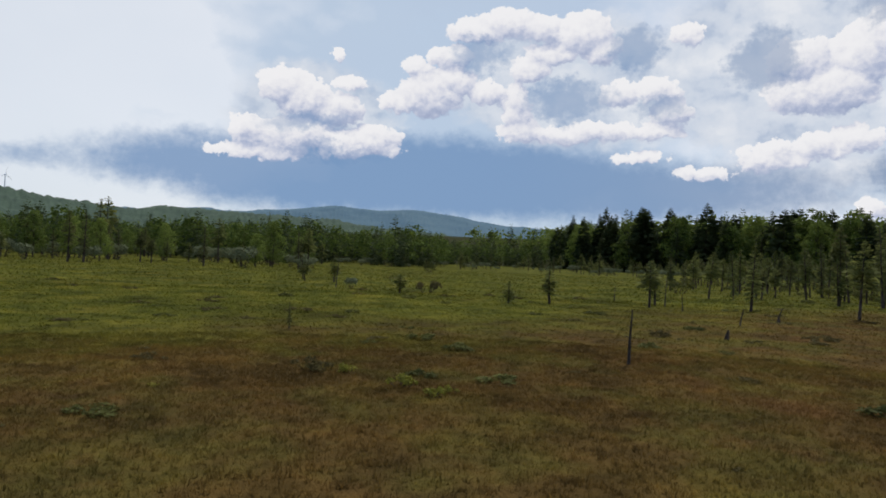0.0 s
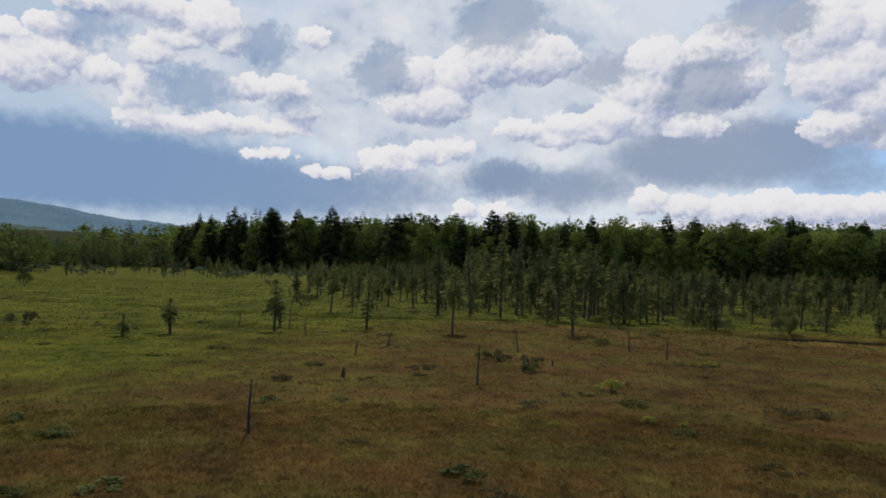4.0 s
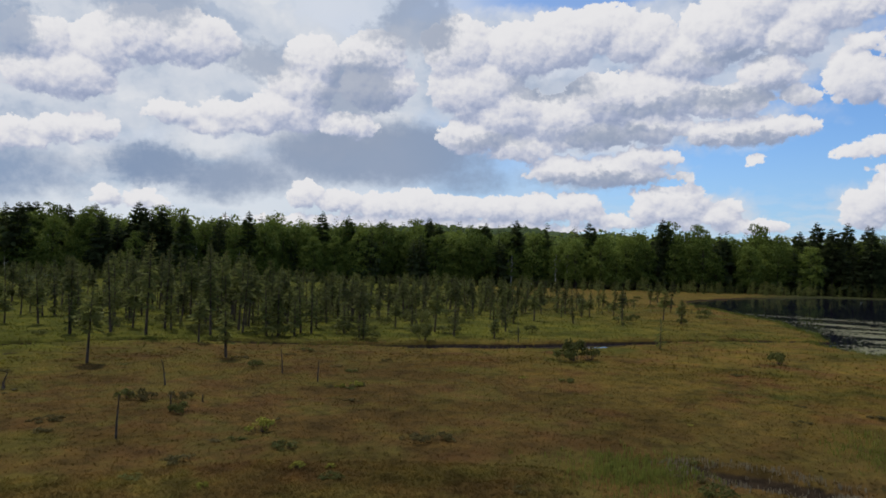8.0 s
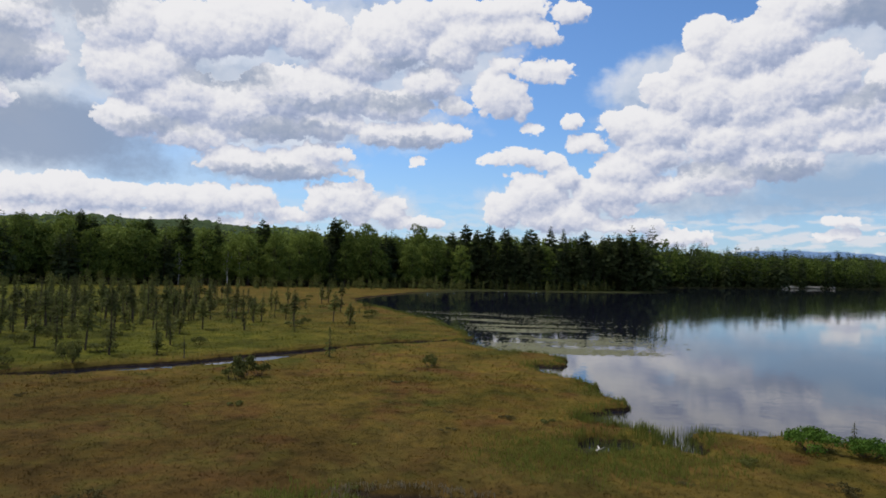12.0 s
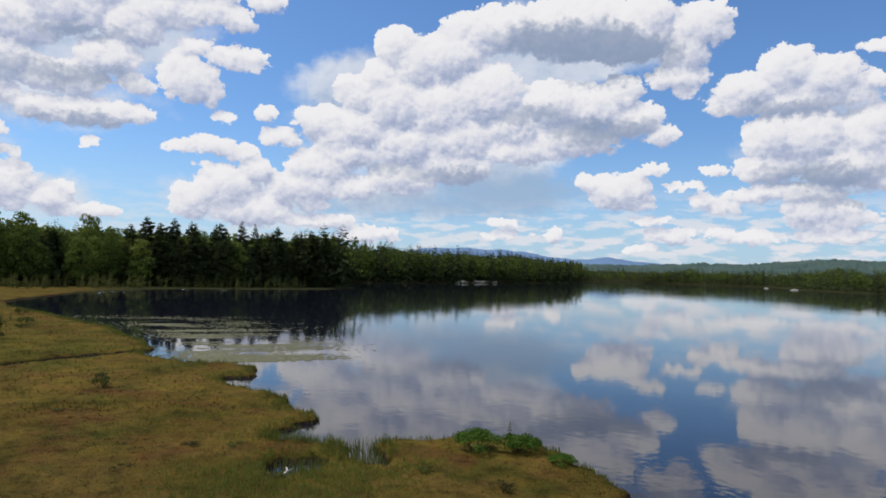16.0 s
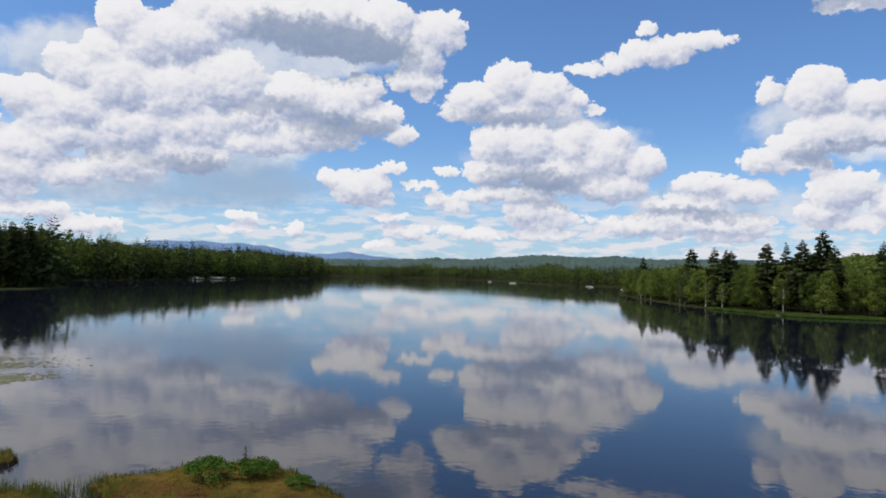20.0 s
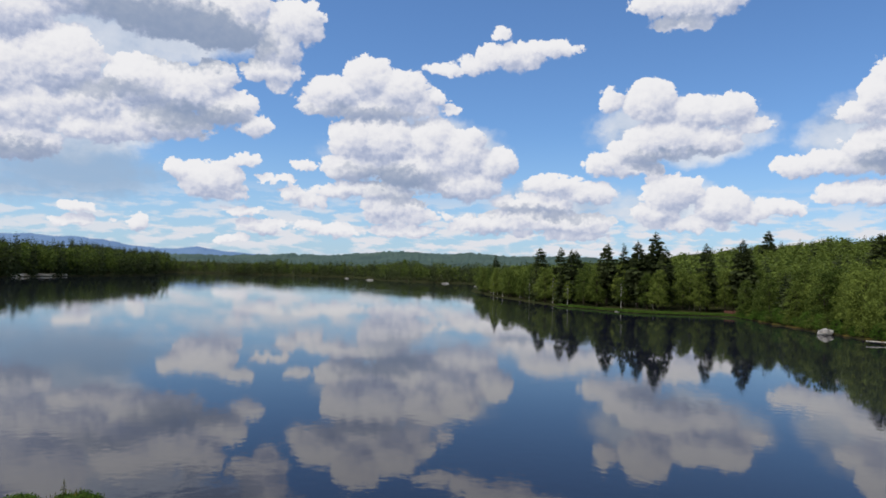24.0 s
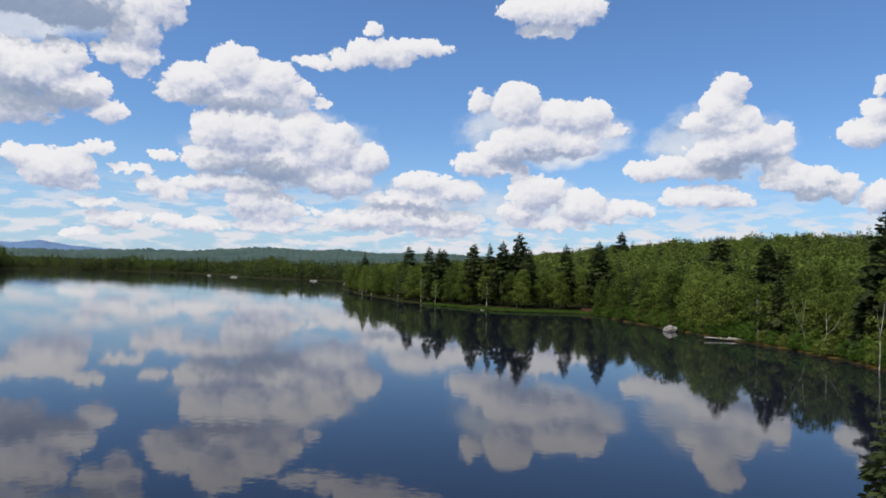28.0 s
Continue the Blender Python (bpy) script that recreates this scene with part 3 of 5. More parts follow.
def make_bark(name, dark, light, scale=3.0):
    m, t, b = material(name, 0.9, 0.15)
    p = position(t)
    streak = noise_node(t, vec_node(t, "MULTIPLY", p, (scale * 3, scale * 3, scale * 0.6)), 1.0, 5.0, 0.65)
    t.links.new(mix_node(t, smooth_node(t, streak, 0.35, 0.68), dark, light), b.inputs["Base Color"])
    bump(t, b, streak, 0.6, 0.02)
    return m


def make_stone():
    m, t, b = material("granite", 0.85, 0.3)
    p = position(t)
    a, c = noise_node(t, p, 0.9, 5.0, 0.6), noise_node(t, p, 14.0, 4.0, 0.7)
    col = ramp_node(t, a, [(0.3, (0.16, 0.15, 0.14)), (0.5, (0.34, 0.32, 0.30)), (0.7, (0.46, 0.44, 0.41))])
    t.links.new(mix_node(t, smooth_node(t, c, 0.5, 0.75), col, (0.12, 0.12, 0.115)), b.inputs["Base Color"])
    bump(t, b, c, 0.5, 0.05)
    return m


def make_sand():
    m, t, b = material("pale_sand", 0.9, 0.2)
    a = noise_node(t, position(t), 0.7, 5.0, 0.65)
    t.links.new(ramp_node(t, a, [(0.3, (0.34, 0.29, 0.22)), (0.7, (0.58, 0.53, 0.44))]), b.inputs["Base Color"])
    return m


def make_water():
    m, t, b = material("lake_water", 0.03, 0.5)
    p = position(t)
    b.inputs["IOR"].default_value = 1.33
    b.inputs["Base Color"].default_value = (0.009, 0.010, 0.019, 1)
    ripple = noise_node(t, vec_node(t, "MULTIPLY", p, (1.0, 1.0, 1.0)), 1.1, 3.0, 0.5)
    swell = noise_node(t, p, 0.12, 2.0, 0.5)
    # breeze patches: smooth and ruffled water lie side by side
    gust = smooth_node(t, noise_node(t, vec_node(t, "MULTIPLY", p, (0.012, 0.03, 1.0)), 1.0, 3.0, 0.55), 0.42, 0.62)
    h = math_node(t, "MULTIPLY_ADD", ripple, math_node(t, "MULTIPLY_ADD", gust, 0.9, 0.35), swell)
    bump(t, b, h, 0.016, 0.35)
    return m


def make_hill(name, low, high, scale):
    m, t, b = material(name, 0.95, 0.05)
    p = position(t)
    a = noise_node(t, p, scale, 6.0, 0.65)
    c = noise_node(t, p, scale * 9, 4.0, 0.7)
    t.links.new(mix_node(t, smooth_node(t, math_node(t, "MULTIPLY_ADD", c, 0.5, math_node(t, "MULTIPLY", a, 0.5)), 0.36, 0.64), low, high), b.inputs["Base Color"])
    return m


GROUND = make_ground()
SEDGE = make_sedge("sedge", 1.0)
WATER = make_water()
STONE, SAND = make_stone(), make_sand()
PINE = make_leaf("pine_needles", (0.032, 0.046, 0.019), (0.092, 0.112, 0.044), 0.5, 0.35, 0.3)
SPRUCE = make_leaf("spruce_needles", (0.052, 0.062, 0.026), (0.135, 0.140, 0.048), 0.4, 0.35, 0.42)
LARCH = make_leaf("larch_needles", (0.066, 0.082, 0.028), (0.178, 0.190, 0.056), 0.5, 0.35, 0.45)
BROAD = make_leaf("broad_leaves", (0.052, 0.080, 0.017), (0.200, 0.250, 0.052), 0.75, 0.45, 0.36)
SHRUB = make_leaf("heath_leaves", (0.052, 0.060, 0.018), (0.140, 0.145, 0.042), 0.5, 0.4, 0.4)
DARK_SHRUB = make_leaf("dark_heath_leaves", (0.058, 0.050, 0.021), (0.125, 0.108, 0.042), 0.5, 0.4, 0.4)
FRESH = make_leaf("fresh_green_leaves", (0.040, 0.085, 0.012), (0.110, 0.190, 0.030), 0.4)
YELLOW = make_leaf("yellow_green_leaves", (0.120, 0.130, 0.020), (0.300, 0.290, 0.050), 0.4)
PALE = make_leaf("pale_willow_leaves", (0.090, 0.110, 0.055), (0.200, 0.220, 0.120), 0.5)
REED = make_leaf("reeds", (0.070, 0.088, 0.016), (0.180, 0.195, 0.042), 0.5, 0.4, 0.4)
STRAW = make_leaf("dead_sedge", (0.130, 0.105, 0.065), (0.330, 0.290, 0.200), 0.4)
PAD = make_leaf("floating_leaves", (0.150, 0.155, 0.085), (0.290, 0.285, 0.180), 0.4)
BARK = make_bark("brown_bark", (0.030, 0.022, 0.016), (0.095, 0.075, 0.058))
GREY_WOOD = make_bark("weathered_wood", (0.050, 0.044, 0.038), (0.190, 0.170, 0.150))
DEAD_WOOD = make_bark("dead_wood", (0.022, 0.019, 0.016), (0.085, 0.075, 0.065))
RED_WOOD = make_bark("red_brown_wood", (0.060, 0.026, 0.018), (0.170, 0.080, 0.055))
BIRCH = make_bark("birch_bark", (0.24, 0.22, 0.19), (0.66, 0.62, 0.56), 1.2)
# western ridge: forest green greyed by haze that is mixed into the colour
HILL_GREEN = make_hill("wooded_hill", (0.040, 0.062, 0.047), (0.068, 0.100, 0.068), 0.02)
HILL_WOOD = make_hill("near_wooded_hill", (0.024, 0.042, 0.016), (0.055, 0.080, 0.030), 0.03)
# air haze before both mountains is put into their blue base colours
HAZE_BLUE = make_hill("hazed_mountain", (0.066, 0.120, 0.165), (0.095, 0.155, 0.190), 0.006)
HAZE_PALE = make_hill("hazed_far_mountain", (0.125, 0.205, 0.340), (0.150, 0.235, 0.375), 0.004)
# low southern ridge: its bluish cast is distance haze painted into the base colour
HILL_FAR = make_hill("hazed_far_ridge", (0.045, 0.075, 0.070), (0.075, 0.112, 0.092), 0.012)
PAINT = material("white_paint", 0.5, 0.4)[0]
PAINT.node_tree.nodes["Principled BSDF"].inputs["Base Color"].default_value = (0.75, 0.76, 0.77, 1)


# ---- mesh helpers ----
def mesh_of(name, verts, faces, mat, smooth=False):
    """A mesh from arrays; faces is one array (n, 3) or (n, 4), or a list of them."""
    verts = np.asarray(verts, dtype=np.float64).reshape(-1, 3)
    groups = faces if isinstance(faces, list) else [faces]
    groups = [np.asarray(g, dtype=np.int64) for g in groups if len(g)]
    me = bpy.data.meshes.new(name)
    loops = np.concatenate([g.ravel() for g in groups])
    sizes = np.concatenate([np.full(len(g), g.shape[1]) for g in groups])
    starts = np.concatenate([[0], np.cumsum(sizes)[:-1]])
    me.vertices.add(len(verts))
    me.vertices.foreach_set("co", verts.astype(np.float32).ravel())
    me.loops.add(len(loops))
    me.loops.foreach_set("vertex_index", loops.astype(np.int32))
    me.polygons.add(len(sizes))
    me.polygons.foreach_set("loop_start", starts.astype(np.int32))
    me.polygons.foreach_set("loop_total", sizes.astype(np.int32))
    me.polygons.foreach_set("use_smooth", np.full(len(sizes), smooth, dtype=bool))
    me.materials.append(mat)
    me.update(calc_edges=True)
    me.validate()
    return me


def part(name, mesh, parent, label=""):
    ob = new(name, mesh)
    ob.parent = parent
    return tagged(ob, label)


class Soup:
    """Gathers triangles and quads for one mesh."""

    def __init__(self):
        self.v, self.t, self.q, self.n = [], [], [], 0

    def add(self, verts, tris=(), quads=()):
        verts = np.asarray(verts, dtype=float).reshape(-1, 3)
        if len(tris):
            self.t.append(np.asarray(tris) + self.n)
        if len(quads):
            self.q.append(np.asarray(quads) + self.n)
        self.v.append(verts)
        self.n += len(verts)

    def tube(self, points, radii, sides=6):
        points = np.asarray(points, dtype=float)
        k = len(points)
        a = np.arange(sides) * 2 * math.pi / sides
        d = np.gradient(points, axis=0)
        d /= np.linalg.norm(d, axis=1)[:, None] + 1e-9
        ref = np.where(np.abs(d[:, 2:3]) > 0.8, np.array([[1.0, 0, 0]]), np.array([[0, 0, 1.0]]))
        u = np.cross(d, ref)
        u /= np.linalg.norm(u, axis=1)[:, None]
        w = np.cross(d, u)
        r = np.asarray(radii, dtype=float)[:, None, None]
        ring = points[:, None] + r * (np.cos(a)[None, :, None] * u[:, None] + np.sin(a)[None, :, None] * w[:, None])
        i, j = np.meshgrid(np.arange(k - 1), np.arange(sides), indexing="ij")
        jn = (j + 1) % sides
        quads = np.stack([i * sides + j, i * sides + jn, (i + 1) * sides + jn, (i + 1) * sides + j], -1).reshape(-1, 4)
        self.add(ring.reshape(-1, 3), (), quads)

    def mesh(self, name, mat, smooth=False):
        return mesh_of(name, np.concatenate(self.v), [np.concatenate(g) for g in (self.t, self.q) if g], mat, smooth)


def smoothstep(x, a, b):
    k = np.clip((x - a) / (b - a), 0, 1)
    return k * k * (3 - 2 * k)


def value_noise(x, y, seed=0):
    """Smooth noise over the plane, about -1 to 1."""
    x, y = np.asarray(x, dtype=float), np.asarray(y, dtype=float)
    xi, yi = np.floor(x).astype(np.int64), np.floor(y).astype(np.int64)
    fx, fy = x - xi, y - yi
    fx, fy = fx * fx * (3 - 2 * fx), fy * fy * (3 - 2 * fy)

    def h(a, b):
        k = (a * 374761393 + b * 668265263 + seed * 974711) & 0xFFFFFFFF
        k = ((k ^ (k >> 13)) * 1274126177) & 0xFFFFFFFF
        return ((k ^ (k >> 16)) & 0xFFFF) / 32767.5 - 1
    return (h(xi, yi) * (1 - fx) + h(xi + 1, yi) * fx) * (1 - fy) + (h(xi, yi + 1) * (1 - fx) + h(xi + 1, yi + 1) * fx) * fy


# ---- lake outline, creek, pools ----
BOG_SHORE = [(-2.0, -40), (-1.0, -26), (4, -15), (12, -12.5), (20, -15), (25.5, -17), (27, -17.6), (29, -17.4), (30.8, -17.2), (33.2, -17.2), (34.8, -16.4),
             (36.0, -13.6), (35.7, -9.1), (35.6, -6.9), (36.8, -5.2), (37.6, -3.7), (39.4, -4.1), (41.8, -6.7), (43.6, -7.2), (45.0, -6.0), (47.3, -5.4),
             (50.1, -5.9), (52, -4.4), (54, -3.0), (57.5, -1.4), (58.8, -1.5), (60, -4.1), (63.4, -4.8), (66.5, -3.6), (67.8, 0.8), (72.4, 4.3)]
COVE_SHORE = [(75.5, 6.2), (80, 4.8), (86, 6.2), (89, 7), (97, 10), (106, 12), (117, 18), (134, 26), (155, 36), (173, 42), (197, 40), (225, 36), (250, 27),
              (274, 18), (280, 6), (286, -15), (298, -35), (309, -53), (330, -66), (446, -79), (470, -120), (512, -168), (556, -217), (640, -320), (720, -402)]
FAR_SHORE = [(775, -429), (830, -432), (900, -462), (975, -530), (985, -603), (910, -690), (778, -722), (650, -650), (560, -575), (500, -566), (448, -573),
             (400, -545), (365, -515), (340, -470), (300, -412), (257, -344), (196, -281), (150, -240), (127, -222), (91, -205), (65, -218), (48, -192),
             (29, -167), (16, -151), (5.5, -139), (-2.6, -126), (-7.5, -114), (-10, -95), (-8, -70), (-4.2, -52)]
CREEK = [(-12, 96), (-4, 82), (6, 70), (15, 59), (24, 52), (33.6, 49), (36, 45.4), (39.4, 39.5), (42.4, 35.2), (44.6, 32), (48, 28.8), (51, 25.8),
         (55, 22.4), (59.5, 20.2), (65.5, 17.2), (71, 13.2), (75, 8.5), (79, 5.5)]
LAKE = np.array(BOG_SHORE + COVE_SHORE + FAR_SHORE, dtype=float)


def segment_distance(x, y, line, closed):
    """Distance to a line, and the place along it as segment number plus fraction."""
    if np.ndim(x) == 0:
        p = np.asarray(line, dtype=float)
        a, b = (p, np.roll(p, -1, axis=0)) if closed else (p[:-1], p[1:])
        d = b - a
        k = np.clip(((x - a[:, 0]) * d[:, 0] + (y - a[:, 1]) * d[:, 1]) / (d * d).sum(1), 0, 1)
        far = np.hypot(x - a[:, 0] - k * d[:, 0], y - a[:, 1] - k * d[:, 1])
        i = int(np.argmin(far))
        return far[i], i + k[i]
    best = np.full(np.shape(x), 1e9)
    place = np.zeros(np.shape(x))
    n = len(line)
    for i in range(n if closed else n - 1):
        (ax, ay), (bx, by) = line[i], line[(i + 1) % n]
        dx, dy = bx - ax, by - ay
        k = np.clip(((x - ax) * dx + (y - ay) * dy) / (dx * dx + dy * dy), 0, 1)
        d = np.hypot(x - ax - k * dx, y - ay - k * dy)
        near = d < best
        best = np.where(near, d, best)
        place = np.where(near, i + k, place)
    return best, place


def inside(x, y, line):
    if np.ndim(x) == 0:
        p = np.asarray(line, dtype=float)
        q = np.roll(p, -1, axis=0)
        span = (p[:, 1] > y) != (q[:, 1] > y)
        p, q = p[span], q[span]
        return bool(np.sum(x < (q[:, 0] - p[:, 0]) * (y - p[:, 1]) / (q[:, 1] - p[:, 1]) + p[:, 0]) % 2)
    r = np.zeros(np.shape(x), dtype=bool)
    n = len(line)
    for i in range(n):
        (ax, ay), (bx, by) = line[i], line[(i + 1) % n]
        if ay != by:
            r ^= ((ay > y) != (by > y)) & (x < (bx - ax) * (y - ay) / (by - ay) + ax)
    return r


def lake_distance(x, y):
    """Metres from the lake's edge, negative in the water, with a ragged line."""
    d, _ = segment_distance(x, y, LAKE, True)
    d = np.where(inside(x, y, LAKE), -d, d)
    r = np.hypot(x, y)
    return d + (0.35 * value_noise(x * 0.9, y * 0.9, 3) + 0.2 * value_noise(x * 2.6, y * 2.6, 4)) * smoothstep(r, 10, 30) * (1 + r / 120)


def creek_distance(x, y):
    d, k = segment_distance(x, y, CREEK, False)
    half = 0.7 + 1.4 * np.exp(-((k - 11.5) / 2.6) ** 2) + 0.25 * np.sin(k * 2.1)
    return d - half + 0.3 * value_noise(x * 0.8, y * 0.8, 6)


def pool_distance(x, y):
    a = np.hypot((x - 32.4) / 1.5, (y + 4.7) / 1.5) - 1
    b = np.hypot((x - 34.2) / 2.8, (y + 8.2) / 0.9) - 1
    return np.minimum(a, b) + 0.35 * value_noise(x * 1.7, y * 1.7, 8)


# edge of the wood along the north-east, then the headlands
WOOD_EDGE = [(-420, 330), (-260, 330), (-120, 330), (-40, 400), (35, 400), (60, 290), (92, 252), (120, 226), (148, 198), (190, 172), (230, 130), (262, 66), (285, 34),
             (298, -10), (320, -50), (344, -60), (446, -72)]


def wood_depth(x, y):
    """Metres behind the edge of the northern wood."""
    poly = np.array(WOOD_EDGE + [(560, -150), (1200, -150), (1200, 1500), (-420, 1500)], dtype=float)
    d, _ = segment_distance(x, y, poly, True)
    return np.where(inside(x, y, poly), d, -d)


def south_bank(x, y):
    """0 elsewhere, 1 on the wooded bank south of the lake."""
    return smoothstep(-y, 55, 110) * smoothstep(430 - x, 0, 160)


def height(x, y):
    x, y = np.asarray(x, dtype=float), np.asarray(y, dtype=float)
    r = np.hypot(x, y)
    lake = lake_distance(x, y)
    hummock = 0.07 * value_noise(x * 0.35, y * 0.35, 1) + 0.05 * value_noise(x * 1.3, y * 1.3, 2) + 0.03 * value_noise(x * 3.1, y * 3.1, 5)
    land = 0.32 + hummock * smoothstep(lake, 0.2, 1.2)
    wood = np.maximum(wood_depth(x, y), 0)
    land = land + 0.6 * smoothstep(wood, 0, 25) + 0.022 * np.maximum(wood - 30, 0)
    back = south_bank(x, y) * np.maximum(lake - 6, 0)
    land = land + 0.5 * smoothstep(back, 0, 8) + 26 * smoothstep(back, 10, 300) - 0.06 * np.maximum(back - 290, 0)
    far = smoothstep(r, 620, 900) * np.maximum(lake, 0)
    land = land + 0.09 * np.minimum(far, 90) + 0.02 * np.minimum(far, 600)
    land = np.maximum(land, 0.3)
    z = land * smoothstep(lake, -0.12, 0.22) - 1.1 * smoothstep(-lake, 0.0, 1.4)
    creek = creek_distance(x, y)
    pool = pool_distance(x, y)
    dip = np.where(r < 140, np.maximum(1 - smoothstep(creek, -0.25, 0.15), 1 - smoothstep(pool, -0.2, 0.12)), 0)
    z = z * (1 - dip) - 0.35 * dip
    # a drained hollow of bare peat
    hollow = np.hypot((x - 23.2) / 1.1, (y - 2.9) / 2.5) + 0.3 * value_noise(x * 1.7, y * 1.7, 9)
    return z - (0.24 + hummock) * (1 - smoothstep(hollow, 0.75, 1.1))


# ---- ground: one sheet out to the horizon, finest in front of the camera ----
def build_ground():
    seen = np.arange(-40, 192, 0.45)
    az = np.radians(np.concatenate([seen, np.arange(192, 320, 2.0)]))
    radii = [0.0]
    r = 1.0
    while r < 4800:
        radii.append(r)
        r += 0.45 if r < 75 else max(0.45, r * 0.022)
    radii = np.array(radii[1:])
    R, Z = np.meshgrid(radii, az, indexing="ij")
    x, y = R * np.sin(Z), R * np.cos(Z)
    z = height(x, y)
    n, k = x.shape
    i, j = np.meshgrid(np.arange(n - 1), np.arange(k), indexing="ij")
    jn = (j + 1) % k
    quads = np.stack([i * k + j, i * k + jn, (i + 1) * k + jn, (i + 1) * k + j], -1).reshape(-1, 4)
    verts = np.stack([x, y, z], -1).reshape(-1, 3)
    verts = np.concatenate([verts, [[0, 0, float(height(0.0, 0.0))]]])
    hub = len(verts) - 1
    j = np.arange(k)
    tris = np.stack([np.full(k, hub), (j + 1) % k, j], -1)
    ob = new("ground", mesh_of("ground", verts, [quads, tris], GROUND, True))
    # forest floor: leaf litter under the woods
    px, py = verts[:, 0], verts[:, 1]
    lake = lake_distance(px, py)
    floor = np.maximum(smoothstep(wood_depth(px, py), -2, 4), smoothstep(south_bank(px, py) * lake, 0.3, 1.5))
    floor = np.maximum(floor, smoothstep(np.hypot(px, py), 330, 380) * smoothstep(lake, 1.5, 4))
    floor = np.maximum(floor, smoothstep(np.degrees(np.arctan2(px, py)), 79, 85) * smoothstep(np.hypot(px, py), 190, 230) * (px > 0))
    # patchily darker ground, in the forest floor's tone, under the belt of bog trees
    a, d = np.degrees(np.arctan2(px, py)), np.hypot(px, py)
    belt = np.exp(-((a - 42) / 17) ** 2 - ((d - 88) / 32) ** 2) + 0.9 * np.exp(-((a - 60) / 15) ** 2 - ((d - 128) / 36) ** 2)
    floor = np.maximum(floor, 0.35 * np.minimum(belt * 1.2, 1) * smoothstep(value_noise(px * 0.25, py * 0.25, 31), -0.6, 0.3) * smoothstep(lake, 3, 12))
    ob.data.attributes.new("litter", "FLOAT", "POINT").data.foreach_set("value", floor.astype(np.float32))
    return tagged(ob, "brown and olive bog mat of sedge, moss and low heath", "ground", kind="structure")


def build_water():
    ring = np.array([3, 60, 400, 1800, 4700.0])
    a = np.radians(np.arange(0, 360, 7.5))
    v = np.concatenate([[[0, 0, 0]]] + [np.stack([r * np.sin(a), r * np.cos(a), 0 * a], -1) for r in ring])
    k = len(a)
    j = np.arange(k)
    tris = np.stack([0 * j, 1 + (j + 1) % k, 1 + j], -1)
    quads = [np.stack([1 + i * k + j, 1 + i * k + (j + 1) % k, 1 + (i + 1) * k + (j + 1) % k, 1 + (i + 1) * k + j], -1) for i in range(len(ring) - 1)]
    ob = new("water", mesh_of("water", v, [tris, np.concatenate(quads)], WATER))
    return tagged(ob, "calm dark lake and creek mirroring the clouds", "lake", kind="structure")


build_ground()
build_water()


# ---- wooded ridges and mountains on the skyline ----
def ridge(name, label, distance, profile, mat, rough, depth, step):
    """A ridge whose crest follows (azimuth, elevation) in degrees as seen from the middle of the bog."""
    pa, pe = np.array(profile, dtype=float).T
    az = np.arange(pa[0], pa[-1], step)
    el = np.interp(az, pa, pe)
    el = np.convolve(np.pad(el, 8, mode="edge"), np.ones(17) / 17, mode="same")[8:-8]
    crest = 8 + distance * np.tan(np.radians(el))
    u = np.linspace(0, 1, 26)
    A, U = np.meshgrid(np.radians(az), u, indexing="ij")
    C = np.repeat(crest[:, None], len(u), 1)
    D = distance - depth * (1 - U)
    x, y = D * np.sin(A), D * np.cos(A)
    z = -3 + (C + 3) * (0.35 * U + 0.65 * U ** 1.6)
    fade = smoothstep(U, 0.0, 0.1)
    z = z + fade * (rough * 2.2 * value_noise(x / (rough * 26), y / (rough * 26), 11) + rough * value_noise(x / (rough * 1.6), y / (rough * 1.6), 12))
    k = len(u)
    # the far side falls away behind the crest
    bx, by, bz = x[:, -1] * 1.06, y[:, -1] * 1.06, np.full(len(az), -3.0)
    x, y, z = np.c_[x, bx], np.c_[y, by], np.c_[z, bz]
    k += 1
    i, j = np.meshgrid(np.arange(len(az) - 1), np.arange(k - 1), indexing="ij")
    quads = np.stack([i * k + j, i * k + j + 1, (i + 1) * k + j + 1, (i + 1) * k + j], -1).reshape(-1, 4)[:, ::-1]
    ob = new(name, mesh_of(name, np.stack([x, y, z], -1).reshape(-1, 3), quads, mat, True))
    return tagged(ob, label, "hill", kind="structure")


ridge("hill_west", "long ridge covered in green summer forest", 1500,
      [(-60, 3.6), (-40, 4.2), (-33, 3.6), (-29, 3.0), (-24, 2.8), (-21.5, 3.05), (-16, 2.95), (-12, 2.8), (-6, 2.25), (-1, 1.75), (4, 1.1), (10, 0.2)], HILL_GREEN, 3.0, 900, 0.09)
ridge("mountain_north", "mountain under the rain cloud, blue-green with haze put into its colour", 3600,
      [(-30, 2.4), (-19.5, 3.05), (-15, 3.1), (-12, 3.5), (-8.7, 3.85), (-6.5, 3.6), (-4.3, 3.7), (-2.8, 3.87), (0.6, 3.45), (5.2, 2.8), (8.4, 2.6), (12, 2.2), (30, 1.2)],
      HAZE_BLUE, 3.2, 1700, 0.09)
ridge("hill_east", "dark wooded hill behind the forest", 1200, [(30, 0.5), (44, 2.9), (53, 3.35), (58, 3.2), (66, 3.3), (72, 2.8), (80, 1.6), (92, 0.3)], HILL_WOOD, 3.0, 500, 0.12)
ridge("mountain_east", "mountains far beyond the lake, coloured pale blue for haze", 4300,
      [(96, 0.8), (102.4, 1.2), (105.2, 1.5), (107, 1.95), (110.4, 2.0), (114, 1.9), (115.2, 1.8), (116.9, 1.4), (119, 1.2), (121.4, 1.55), (123, 1.3), (125.5, 1.1), (130, 0.8), (140, 0.3)], HAZE_PALE, 2.6, 1200, 0.07)
